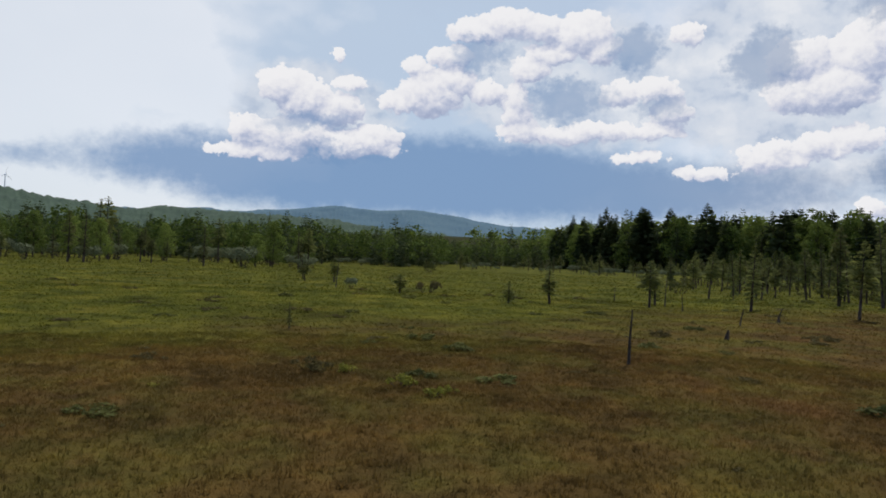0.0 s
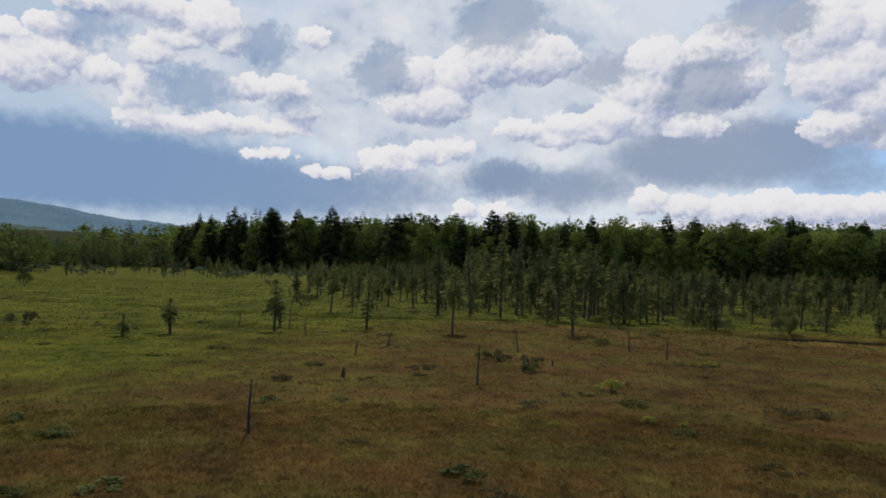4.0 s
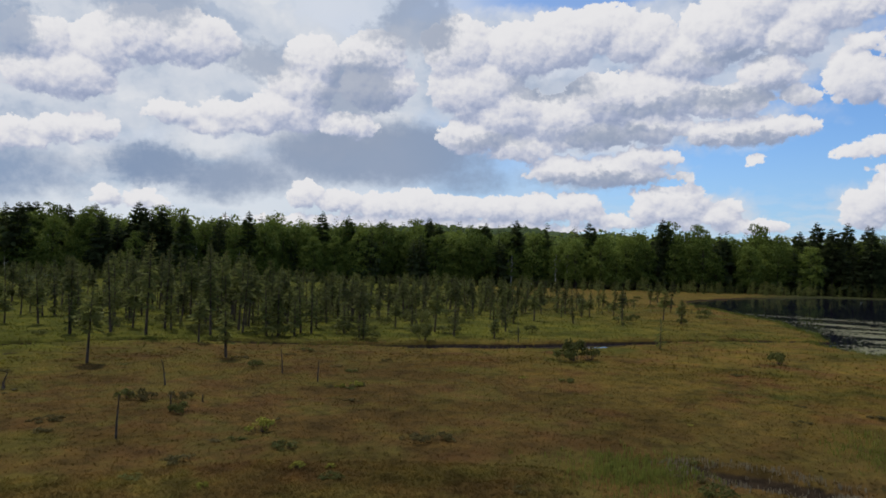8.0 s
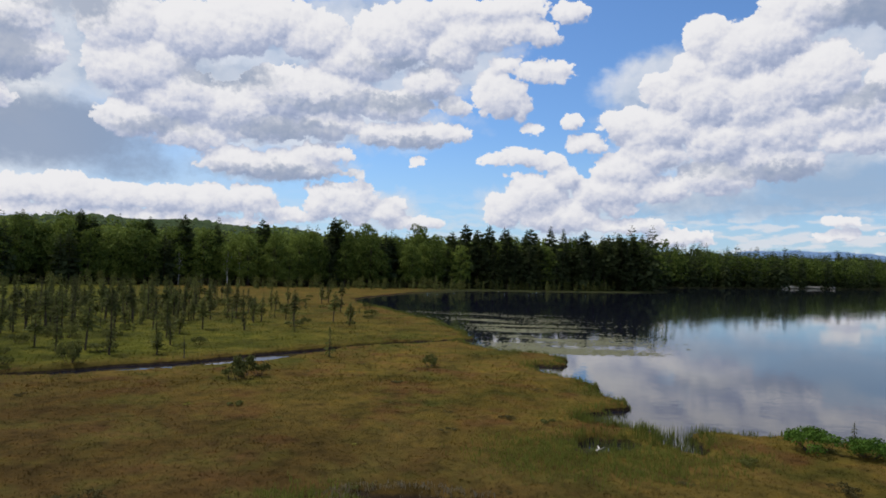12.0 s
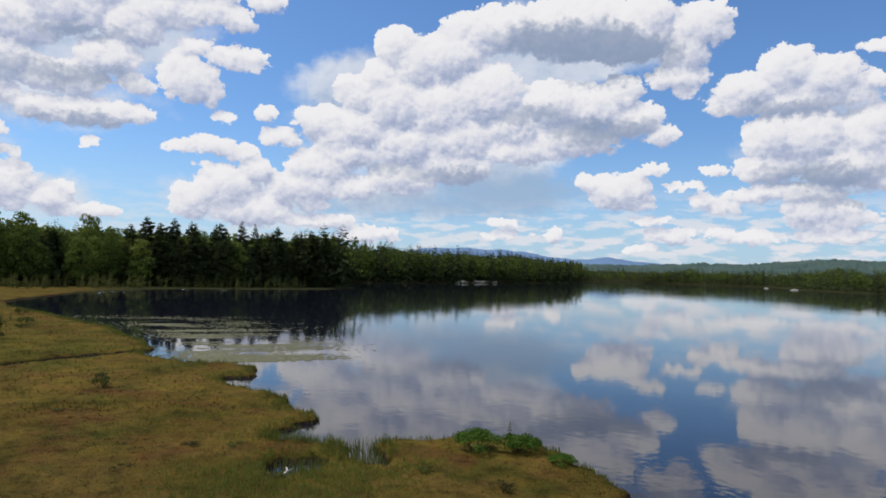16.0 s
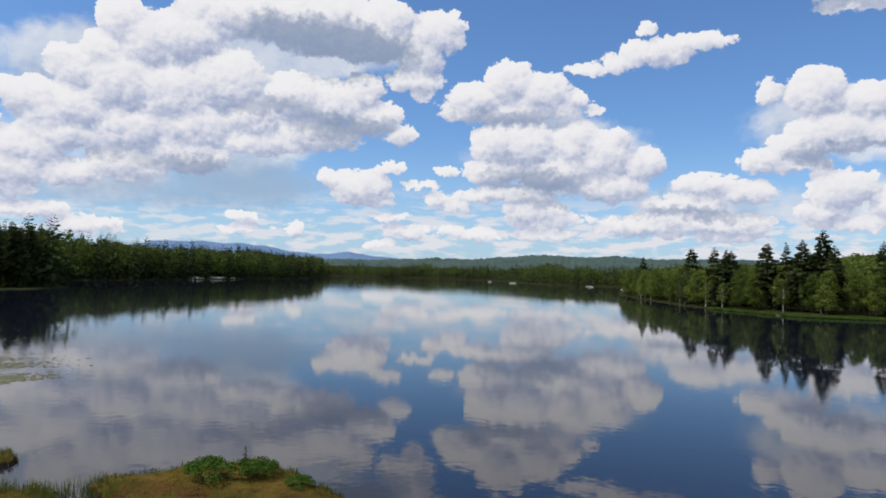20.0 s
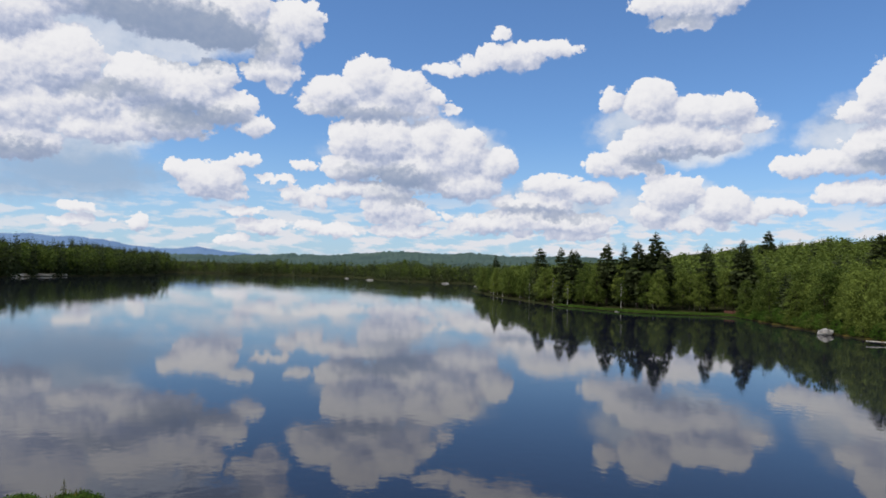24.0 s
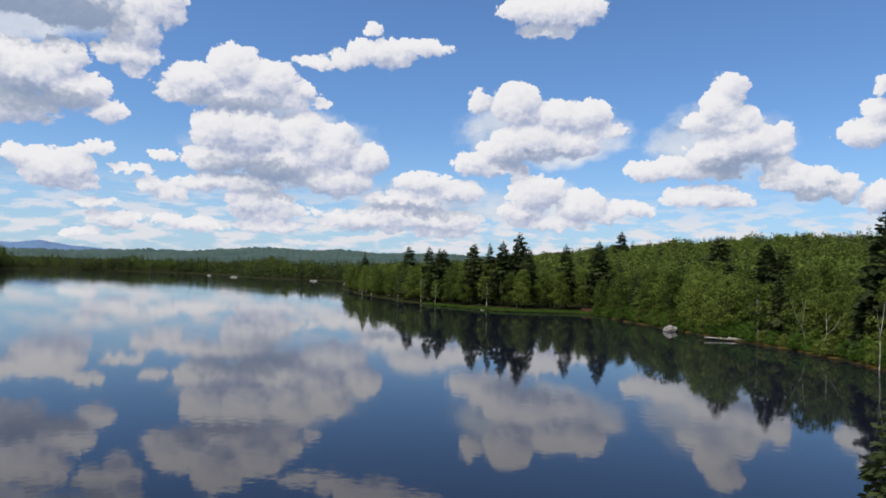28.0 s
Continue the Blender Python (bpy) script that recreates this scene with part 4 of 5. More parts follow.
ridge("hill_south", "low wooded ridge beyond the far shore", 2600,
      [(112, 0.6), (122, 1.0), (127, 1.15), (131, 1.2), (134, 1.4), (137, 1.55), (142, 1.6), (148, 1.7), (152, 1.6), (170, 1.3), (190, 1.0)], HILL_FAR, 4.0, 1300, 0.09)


# ---- plants ----
rng = np.random.default_rng(7)


def kites(soup, base, tip, width, lift=0.0, r=rng):
    """Flat sprays of foliage from base to tip, four corners each."""
    base, tip = np.asarray(base, dtype=float).reshape(-1, 3), np.asarray(tip, dtype=float).reshape(-1, 3)
    d = tip - base
    side = np.cross(d, np.array([0, 0, 1.0]))
    side /= np.linalg.norm(side, axis=1)[:, None] + 1e-9
    # sprays hang and stand at all angles round their branch
    up = np.cross(side, d)
    up /= np.linalg.norm(up, axis=1)[:, None] + 1e-9
    roll = r.uniform(-1.15, 1.15, (len(base), 1))
    side = side * np.cos(roll) + up * np.sin(roll)
    w = np.broadcast_to(np.asarray(width, dtype=float), (len(base),))[:, None]
    mid = base + d * r.uniform(0.45, 0.7, (len(base), 1))
    mid[:, 2] += lift
    v = np.stack([base, mid + side * w, tip, mid - side * w], 1)
    n = len(base)
    soup.add(v.reshape(-1, 3), (), np.arange(4 * n).reshape(n, 4))


def leaf_cloud(soup, centres, radii, count, size, r=rng, flat=0.8):
    """Leaf clumps spread over the shells of the given lobes."""
    centres, radii = np.asarray(centres, dtype=float), np.asarray(radii, dtype=float)
    which = r.choice(len(centres), count, p=radii ** 2 / np.sum(radii ** 2))
    d = r.normal(0, 1, (count, 3))
    d /= np.linalg.norm(d, axis=1)[:, None]
    d[:, 2] = np.where(d[:, 2] < -0.35, -d[:, 2], d[:, 2])
    c = centres[which] + d * radii[which][:, None] * r.uniform(0.62, 1.08, (count, 1)) * np.array([1, 1, flat])
    nrm = d + r.normal(0, 0.55, (count, 3))
    nrm /= np.linalg.norm(nrm, axis=1)[:, None]
    u = np.cross(nrm, r.normal(0, 1, (count, 3)))
    u /= np.linalg.norm(u, axis=1)[:, None]
    w = np.cross(nrm, u)
    s = (size * r.uniform(0.6, 1.35, (count, 1)))
    v = np.stack([c - u * s, c - w * s * 0.6, c + u * s, c + w * s * 0.7], 1)
    soup.add(v.reshape(-1, 3), (), np.arange(4 * count).reshape(count, 4))


def bend(h, lean, n, r):
    z = np.linspace(0, h, n)
    o = np.cumsum(r.normal(0, lean, (n, 2)), axis=0) * (z / h)[:, None]
    return np.c_[o, z]


def conifer_crown(soup, h, start, spread, whorls, r, droop=0.15, ragged=0.35, sprays=3, top=0.05, full=6, taper=0.75):
    """Tiers of branches, each a few flat sprays of needles."""
    gaps = r.uniform(0, 1, whorls)
    for i in range(whorls):
        u = i / (whorls - 1)
        z = start + (h - start) * (u ** 0.85)
        if gaps[i] < 0.08 and u < 0.6:
            continue
        long = spread * ((1 - u) ** taper * min(1, 0.55 + u * 3.0) + top)
        n = max(4, int(full * (1.0 - 0.4 * u)))
        a = r.uniform(0, 2 * math.pi) + np.arange(n) * 2 * math.pi / n + r.normal(0, 0.25, n)
        L = long * r.uniform(1 - ragged, 1 + ragged, n)
        d = np.stack([np.sin(a), np.cos(a)], -1)
        rise = (u - 0.45) * 0.7 - droop + r.normal(0, 0.08, n)
        zc = z + r.normal(0, 0.25 * (h - start) / whorls, n)
        base = np.c_[0 * a, 0 * a, zc]
        tip = np.c_[d * L[:, None], zc + rise * L]
        kites(soup, base, tip, 0.17 * L + 0.012 * spread, 0.04 * long, r)
        for k in range(1, sprays):
            f = r.uniform(0.3, 0.7, n)[:, None]
            s = base + (tip - base) * f
            turn = a + r.choice([-1, 1], n) * r.uniform(0.35, 0.9, n)
            e = np.stack([np.sin(turn), np.cos(turn)], -1)
            t2 = np.c_[s[:, :2] + e * (L * 0.5)[:, None], s[:, 2] + rise * L * 0.5 + r.normal(0, 0.06, n) * L]
            kites(soup, s, t2, 0.15 * L, 0.0, r)


def leader(soup, h, low, thick):
    """The shoot at the top of a conifer: a narrow needle-clad spike."""
    a = np.arange(4) * math.pi / 2
    ring = np.c_[np.sin(a) * thick, np.cos(a) * thick, np.full(4, low)]
    soup.add(np.r_[ring, [[0, 0, h]]], [(k, (k + 1) % 4, 4) for k in range(4)])


def start_thing(name, label, category, group=""):
    ob = new(name)
    ob.empty_display_size = 0.2
    return tagged(ob, label, category, group)


def conifer(name, label, h, start, spread, whorls, leaf, seed, group, **more):
    r = np.random.default_rng(seed)
    ob = start_thing(name, label, "tree", group)
    t = Soup()
    t.tube(bend(h * 0.97, h * 0.004, 7, r), np.linspace(h * 0.015 + 0.02, 0.015, 7), 6)
    # dead lower twigs
    n = max(4, int(start * 2.2))
    for z in r.uniform(0.3 * start, start * 1.05, n):
        a, L = r.uniform(0, 6.28), spread * r.uniform(0.12, 0.4)
        t.tube([(0, 0, z), (math.sin(a) * L, math.cos(a) * L, z - 0.12 * L)], [0.012 + h * 0.001, 0.004], 3)
    part("trunk", t.mesh("trunk", BARK, True), ob)
    c = Soup()
    conifer_crown(c, h, start, spread, whorls, r, **more)
    leader(c, h * 1.02, h * 0.84, 0.035 * spread + 0.06)
    part("crown", c.mesh("crown", leaf), ob)
    return ob


def broadleaf(name, label, h, wide, seed, leaf, bark, group, count=620, size=0.42, low=0.25, lobes=11):
    r = np.random.default_rng(seed)
    ob = start_thing(name, label, "tree", group)
    t = Soup()
    t.tube(bend(h * 0.8, h * 0.01, 6, r), np.linspace(h * 0.013 + 0.04, 0.03, 6), 6)
    cent, rad = [], []
    for i in range(lobes):
        u = (i + 0.5) / lobes
        z = h * (low + (0.94 - low) * u)
        a, reach = i * 2.4 + r.uniform(-0.4, 0.4), wide * (1 - abs(u - 0.4) ** 1.5 * 1.6) * r.uniform(0.35, 0.75)
        p = (math.sin(a) * reach, math.cos(a) * reach, z)
        cent.append(p)
        rad.append(wide * r.uniform(0.38, 0.6) * (1.0 - 0.35 * u))
        t.tube([(0, 0, z * 0.72), (p[0] * 0.6, p[1] * 0.6, z * 0.9), p], [0.06, 0.04, 0.015], 4)
    part("trunk", t.mesh("trunk", bark, True), ob)
    c = Soup()
    leaf_cloud(c, cent, rad, count, size, r)
    part("crown", c.mesh("crown", leaf), ob)
    return ob


def bare_trunk(name, label, h, seed, group, wood=DEAD_WOOD, stubs=5, thick=0.03):
    r = np.random.default_rng(seed)
    s = Soup()
    line = bend(h, h * 0.02, 6, r)
    s.tube(line, np.linspace(thick * 1.5, thick * 0.45, 6), 6)
    for k in range(stubs):
        z = h * r.uniform(0.25, 0.95)
        a, L = r.uniform(0, 6.28), h * r.uniform(0.04, 0.12)
        c = np.array([np.interp(z, line[:, 2], line[:, 0]), np.interp(z, line[:, 2], line[:, 1]), z])
        s.tube([c, c + np.array([math.sin(a) * L, math.cos(a) * L, L * 0.35])], [thick * 0.35, thick * 0.12], 4)
    ob = new(name, s.mesh(name, wood, True))
    return tagged(ob, label, "dead tree", group)


def bush(name, label, h, wide, seed, leaf, group, count=260, size=0.09, lobes=9):
    r = np.random.default_rng(seed)
    ob = start_thing(name, label, "shrub", group)
    st = Soup()
    cent, rad = [], []
    for i in range(lobes):
        a, q = r.uniform(0, 6.28), wide * math.sqrt(r.uniform(0, 1)) * 0.75
        z = h * r.uniform(0.45, 0.85) * (1 - 0.35 * (q / wide))
        p = np.array([math.sin(a) * q, math.cos(a) * q, z])
        cent.append(p)
        rad.append(min(wide, h) * r.uniform(0.26, 0.42))
        st.tube([(p[0] * 0.25, p[1] * 0.25, -0.05), p * np.array([0.7, 0.7, 0.55]), p], [0.012 + 0.006 * h, 0.01, 0.004], 4)
    part("stem", st.mesh("stem", BARK), ob)
    c = Soup()
    leaf_cloud(c, cent, rad, count, size, r, 0.9)
    part("foliage", c.mesh("foliage", leaf), ob)
    return ob


def plant(ob, x, y, scale=1.0, turn=None, tall=1.0, sink=0.06, lean=0.0):
    """A copy of a prototype, standing on the ground."""
    turn = rng.uniform(0, 360) if turn is None else turn
    z = float(height(x, y)) - sink
    m = pose(x, y, z, lean * rng.normal(), lean * rng.normal(), turn) @ Matrix.Diagonal((scale, scale, scale * tall, 1))
    return copy_thing(ob, m)


def retire(*protos):
    """Prototypes leave the scene once their copies stand."""
    for ob in protos:
        for o in (*ob.children_recursive, ob):
            bpy.data.objects.remove(o)


# bog trees: stunted larch and black spruce, thin and grey-green
LARCHES = [conifer("larch", "thin stunted larch with sparse grey-green needles", 5.0, 0.9 + 0.6 * k, 0.56 + 0.10 * k, 28, LARCH, 20 + k, "bog trees",
                   droop=0.05, ragged=0.6, sprays=3, full=6, taper=0.62) for k in range(3)]
SPRUCES = [conifer("black_spruce", "slender black spruce with bare lower trunk on the bog", 5.0, 1.1 + 0.7 * k, 0.42 + 0.08 * k, 28, SPRUCE, 30 + k, "bog trees",
                   droop=0.25, ragged=0.6, sprays=3, full=6, taper=0.55) for k in range(3)]
SNAGS = [bare_trunk("snag", "bare grey dead trunk standing in the bog", 1.5, 40 + k, "dead bog trees", stubs=4 + 3 * k, thick=0.033) for k in range(3)]
STUMP = bare_trunk("stump", "short broken dark stump on the bog", 0.4, 47, "dead bog trees", BARK, 2, 0.08)
HEATH = [bush("heath_shrub", "low olive heath shrub on the bog mat", 0.6, 0.7, 50 + k, SHRUB, "bog shrubs", 380, 0.055) for k in range(2)]
DIM = [bush("dark_shrub", "low dark brown-green heath shrub", 0.5, 0.8, 55 + k, DARK_SHRUB, "bog shrubs", 360, 0.05) for k in range(2)]
YOLK = [bush("yellow_shrub", "small yellow-green leafy shrub on the bog", 0.35, 0.4, 58 + k, YELLOW, "bog shrubs", 200, 0.04) for k in range(2)]
WILLOW = bush("willow_shrub", "pale silvery green willow shrub", 1.4, 1.0, 62, PALE, "bog shrubs", 500, 0.08)
LUSH = bush("green_bush", "dense bright green bush at the bog's tip", 1.0, 1.6, 64, FRESH, "shore bushes", 2600, 0.06, 26)

for x, y, h, k in [(-35.4, 141.2, 10.7, 0), (6.6, 42.9, 2.2, 1), (12.7, 42.8, 2.9, 2), (14.0, 46.0, 2.8, 0), (24.6, 75.4, 3.6, 1), (19.0, 43.0, 4.2, 0), (23.4, 39.2, 4.5, 2), (30.4, 35.4, 3.6, 1),
                   (28.6, 68.8, 4.6, 0), (34.6, 43.5, 3.8, 2), (55.4, 29.5, 1.8, 1), (59, 31.5, 3.1, 0), (90.1, 21.8, 3.1, 2), (94.9, 22.9, 2.6, 0), (-2.9, 47.7, 1.4, 1), (4, 42, 1.4, 0),
                   (-12.4, 63, 1.7, 2), (-9.6, 62, 2.2, 1)]:
    plant(LARCHES[k], x, y, 0.75 + h / 20, tall=(h / 5) / (0.75 + h / 20), lean=1.5)
for x, y, h in [(-4.8, 22.2, 0.85), (25.7, 79, 3.8), (32.5, -15.2, 1.3), (26.6, 77.5, 3.0)]:
    plant(SPRUCES[0], x, y, h / 4, tall=0.9)
for x, y, h in [(4.7, 17.4, 1.45), (-8.1, 53.3, 2.4), (-13.4, 67.2, 2.3), (13.8, 40.1, 1.1), (13.4, 31.4, 0.85), (14.3, 21.8, 1.55), (18.1, 24.1, 0.8), (14.1, 44.2, 1.9), (6.6, 43.1, 1.5),
                (12, 48.7, 1.1), (16.4, 34.1, 0.75), (21.8, 29.6, 1.35), (31, 36.2, 2.5), (28.1, 28, 1.4), (27.4, 24.7, 1.2), (20.1, 24.6, 0.4), (54, 26.4, 1.8)]:
    plant(SNAGS[int(h * 10) % 3], x, y, 0.8 + h / 10, tall=(h / 1.5) / (0.8 + h / 10), lean=4)
plant(STUMP, 10.3, 25.2)
plant(STUMP, 16.2, 33.6, 0.9)
for x, y, h, proto in [(18.5, 27.6, 0.5, HEATH[0]), (29.1, 31.2, 0.45, HEATH[1]), (54.6, 6.4, 0.9, HEATH[0]), (52, 35.1, 1.2, HEATH[1]), (48.5, 32.5, 1.4, HEATH[0]), (58.6, 7, 0.5, HEATH[1]),
                       (29.5, -9.9, 0.35, HEATH[0]), (34.5, -7.4, 0.4, HEATH[1]), (46, 18, 1.55, HEATH[0]), (46.9, 17.3, 0.9, HEATH[1]), (44.8, 18.4, 0.9, HEATH[1]), (-2.5, 120, 1.9, HEATH[0]),
                       (-1.1, 50.2, 1.0, DIM[0]), (-2.7, 15.1, 0.3, DIM[1]), (-6.3, 15.2, 0.2, DIM[0]), (18.8, 26.9, 0.5, DIM[1]), (18.2, 23.6, 0.5, HEATH[0]), (7.8, 25, 0.3, DIM[1]),
                       (19.9, 25.8, 0.45, DIM[0]), (26.6, -12.3, 0.4, DIM[1]), (20.3, 13.5, 0.35, DIM[0]), (21.3, 13.0, 0.3, DIM[1]), (-6.6, 51.1, 1.0, WILLOW), (32.5, -13.6, 1.0, LUSH), (31.8, -15.4, 0.8, LUSH), (29.4, -16.6, 0.45, LUSH)]:
    size = {"heath_shrub": 0.6, "dark_shrub": 0.5, "willow_shrub": 1.4, "green_bush": 1.0}[proto.name.split(".")[0]]
    plant(proto, x, y, (h / size) ** 0.6, tall=(h / size) ** 0.4)
for x, y, h in [(-2.0, 14.9, 0.25), (-0.1, 12.1, 0.22), (-0.7, 13.3, 0.3), (0.2, 12.6, 0.18), (18, 18.8, 0.55), (15.5, 14.5, 0.28), (12.6, 15.2, 0.22), (27.8, 22.4, 0.36), (27.0, 22.8, 0.25), (16.2, 13.8, 0.2)]:
    plant(YOLK[int(h * 100) % 2], x, y, h / 0.35)

# low heath cushions all over the bog
cushions = np.random.default_rng(77)
for k in range(170):
    a, d = cushions.uniform(-36, 118), 9 + 46 * cushions.uniform(0, 1) ** 0.8
    x, y = d * math.sin(radians(a)), d * math.cos(radians(a))
    if float(lake_distance(x, y)) < 1.0 or float(creek_distance(x, y)) < 0.6:
        continue
    proto = (DIM, HEATH, DIM)[k % 3][k % 2] if cushions.uniform() < 0.9 else YOLK[k % 2]
    q = cushions.uniform(0.35, 0.75)
    plant(proto, x, y, q * 1.25, tall=cushions.uniform(0.35, 0.6), sink=0.08)

# the belt of bog trees beyond the creek, thickest in the north-east
count = 0
tries = 0
belt = np.random.default_rng(91)
while count < 470 and tries < 9000:
    tries += 1
    a, d = belt.uniform(18, 76), 56 + 118 * belt.uniform(0, 1) ** 0.9
    x, y = d * math.sin(radians(a)), d * math.cos(radians(a))
    thick = math.exp(-((a - 42) / 15) ** 2) * math.exp(-((d - 84) / 34) ** 2) + 0.8 * math.exp(-((a - 57) / 14) ** 2) * math.exp(-((d - 122) / 34) ** 2) + 0.35 * math.exp(-((a - 28) / 9) ** 2) * math.exp(-((d - 115) / 35) ** 2)
    if belt.uniform(0, 1) > thick or float(creek_distance(x, y)) < 1.5:
        continue
    count += 1
    h = belt.uniform(3.0, 7.0) * (0.75 + 0.5 * math.exp(-((a - 36) / 8) ** 2))
    s = 0.7 + h / 14
    proto = LARCHES[count % 3] if belt.uniform(0, 1) < 0.55 else SPRUCES[count % 3]
    plant(proto, x, y, s, tall=(h / 5) / s, lean=2)

# low growth between the belt's trees: seedlings, heath and fresh green bushes
SAPLING = bush("fen_bush", "leafy green bush between the bog trees", 1.0, 0.9, 66, SHRUB, "fen bushes", 330, 0.085, 10)
YOUNG = conifer("young_larch", "knee-high to man-high green larch sapling on the fen", 2.0, 0.15, 0.42, 16, LARCH, 68, "bog saplings", droop=0.0, ragged=0.5, sprays=2, full=5, taper=0.7)
count = tries = 0
while count < 330 and tries < 8000:
    tries += 1
    a, d = belt.uniform(16, 80), 56 + 122 * belt.uniform(0, 1) ** 0.9
    x, y = d * math.sin(radians(a)), d * math.cos(radians(a))
    thick = math.exp(-((a - 42) / 16) ** 2) * math.exp(-((d - 86) / 34) ** 2) + 0.9 * math.exp(-((a - 60) / 15) ** 2) * math.exp(-((d - 125) / 34) ** 2) + 0.35 * math.exp(-((a - 28) / 9) ** 2) * math.exp(-((d - 115) / 35) ** 2)
    if belt.uniform(0, 1) > thick or float(creek_distance(x, y)) < 1.5 or float(lake_distance(x, y)) < 2:
        continue
    count += 1
    u = belt.uniform(0, 1)
    if u < 0.6:
        plant(SAPLING, x, y, belt.uniform(0.6, 1.5), tall=belt.uniform(0.6, 1.1))
    else:
        h = belt.uniform(1.0, 2.8)
        plant(YOUNG, x, y, 0.4 + h / 4, tall=(h / 2) / (0.4 + h / 4))

# ---- forest ----
PINES = [conifer("white_pine", "tall dark white pine with tiered ragged crown", 24.0, 3.5 + 1.5 * k, 4.0 + 0.4 * k, 30 - 2 * k, PINE, 70 + k, "forest conifers",
                 droop=0.06, ragged=0.38, sprays=9, top=0.08, full=11, taper=0.8) for k in range(4)]
FIRS = [conifer("forest_spruce", "dark pointed spruce at the wood's edge", 16.0, 1.2, 3.0, 22, PINE, 80 + k, "forest conifers", droop=0.22, ragged=0.4, sprays=5, full=9) for k in range(3)]
MAPLES = [broadleaf("broadleaf_tree", "green broadleaf forest tree in full summer leaf", 16.0, 5.0, 90 + k, BROAD, BARK, "forest broadleaf trees", 3000, 0.27, 0.14, 22) for k in range(5)]
BIRCHES = [broadleaf("birch_tree", "birch with pale trunk and light green crown", 13.0, 2.7, 100 + k, BROAD, BIRCH, "forest broadleaf trees", 1500, 0.22, 0.28, 14) for k in range(3)]
THICKET = [broadleaf("alder_bush", "dense green alder thicket at the water's edge", 4.0, 2.2, 110 + k, FRESH if k else BROAD, BARK, "shore thickets", 1100, 0.15, 0.06, 14) for k in range(3)]
woods = np.random.default_rng(5)


def lattice(x0, x1, y0, y1, step, seed):
    """Jittered places over a rectangle."""
    r = np.random.default_rng(seed)
    x, y = np.meshgrid(np.arange(x0, x1, step), np.arange(y0, y1, step))
    x, y = x.ravel() + r.uniform(-0.45, 0.45, x.size) * step, y.ravel() + r.uniform(-0.45, 0.45, y.size) * step
    return x, y


def grow(x, y, kind, tall):
    proto = (PINES, FIRS, MAPLES, BIRCHES)[kind]
    ob = proto[woods.integers(len(proto))]
    tall = min(tall, 1.0) if kind == 0 else tall
    return plant(ob, x, y, tall * woods.uniform(0.82, 1.12), tall=woods.uniform(0.92, 1.08), sink=0.3)


def single_trees(x, y, shares, tall):
    for px, py in zip(x, y):
        grow(px, py, woods.choice(4, p=shares(px, py)), tall(px, py))


def bearing(x, y):
    return np.degrees(np.arctan2(x, y)) % 360


# front of the northern wood: conifers in the west and on the headland, leaf trees between
gx, gy = lattice(20, 380, -70, 340, 5.6, 11)
deep = wood_depth(gx, gy)
wet = lake_distance(gx, gy)
keep = (deep > 0.5) & (deep < 18) & (wet > 2.5) & (bearing(gx, gy) < 103)
front = gx[keep], gy[keep], deep[keep]


def north_shares(x, y):
    a = bearing(x, y)
    west, head = smoothstep(a, 42, 30), smoothstep(a, 78, 92)
    pine = 0.03 + 0.25 * west + 0.36 * head
    fir = 0.10 + 0.20 * west + 0.32 * head
    birch = 0.07
    return (pine, fir, 1 - pine - fir - birch, birch)


def north_tall(x, y):
    return 1.12 + 0.016 * float(wood_depth(x, y))


single_trees(front[0], front[1], north_shares, north_tall)

# pines that stand over the canopy
TALL_NORTH = [(58, 320, 22.0), (70, 293, 24.0), (78, 284, 24.4), (89, 271, 23.6), (100, 261, 24.9), (107, 258, 23.9), (123, 248, 25.5), (134, 242, 25.8), (147, 208, 24.6), (169, 190, 25.2),
              (197, 181, 27.2), (205, 175, 26.1), (226, 152, 26.4), (241, 135, 25.3), (246, 124, 26.5), (259, 99, 26.0), (271, 74, 27.9), (299, 24, 28.0)]
TALL_HEAD = [(302, 14, 28.0), (307, -4, 27.0), (312, -18, 27.6), (318, -28, 27.3), (324, -39, 26.0), (327, -44, 26.8), (331, -51, 25.6), (216, 163, 23.5), (252, 114, 24.0), (150, 200, 22.5)]
TALL_SOUTH = [(137, -242, 22.5), (129, -236, 21.4), (111, -229, 23.0), (104, -227, 23.1), (98, -225, 23.7), (94, -230, 27.0), (89, -226, 22.0), (77, -230, 23.0), (66, -231, 24.2), (-7.5, -128, 23.8)]
for x, y, top in TALL_NORTH + TALL_HEAD + TALL_SOUTH:
    h = top - float(height(x, y))
    plant(PINES[int(x) % 4], x, y, 0.9 * h / 24, tall=1.1, sink=0.3)
plant(PINES[3], 106, -418, 1.0, tall=1.05)

# wooded southern bank, down to the water
SOUTH_ROOM = (-30, 330, -420, -60)
gx, gy = lattice(*SOUTH_ROOM, 5.4, 12)
wet = lake_distance(gx, gy)
angle, reach = bearing(gx, gy), np.hypot(gx, gy)
open_lawn = (segment_distance(gx, gy, [(120, -219), (91, -208), (66, -221)], False)[0] < 8)
keep = (wet > 1.8) & (wet < 27) & (angle > 141) & (angle < 192) & (gy < -75) & (reach < 400) & ~open_lawn
single_trees(gx[keep], gy[keep], lambda x, y: (0.02, 0.17, 0.56, 0.25), lambda x, y: 0.80 + 0.005 * float(lake_distance(x, y)))
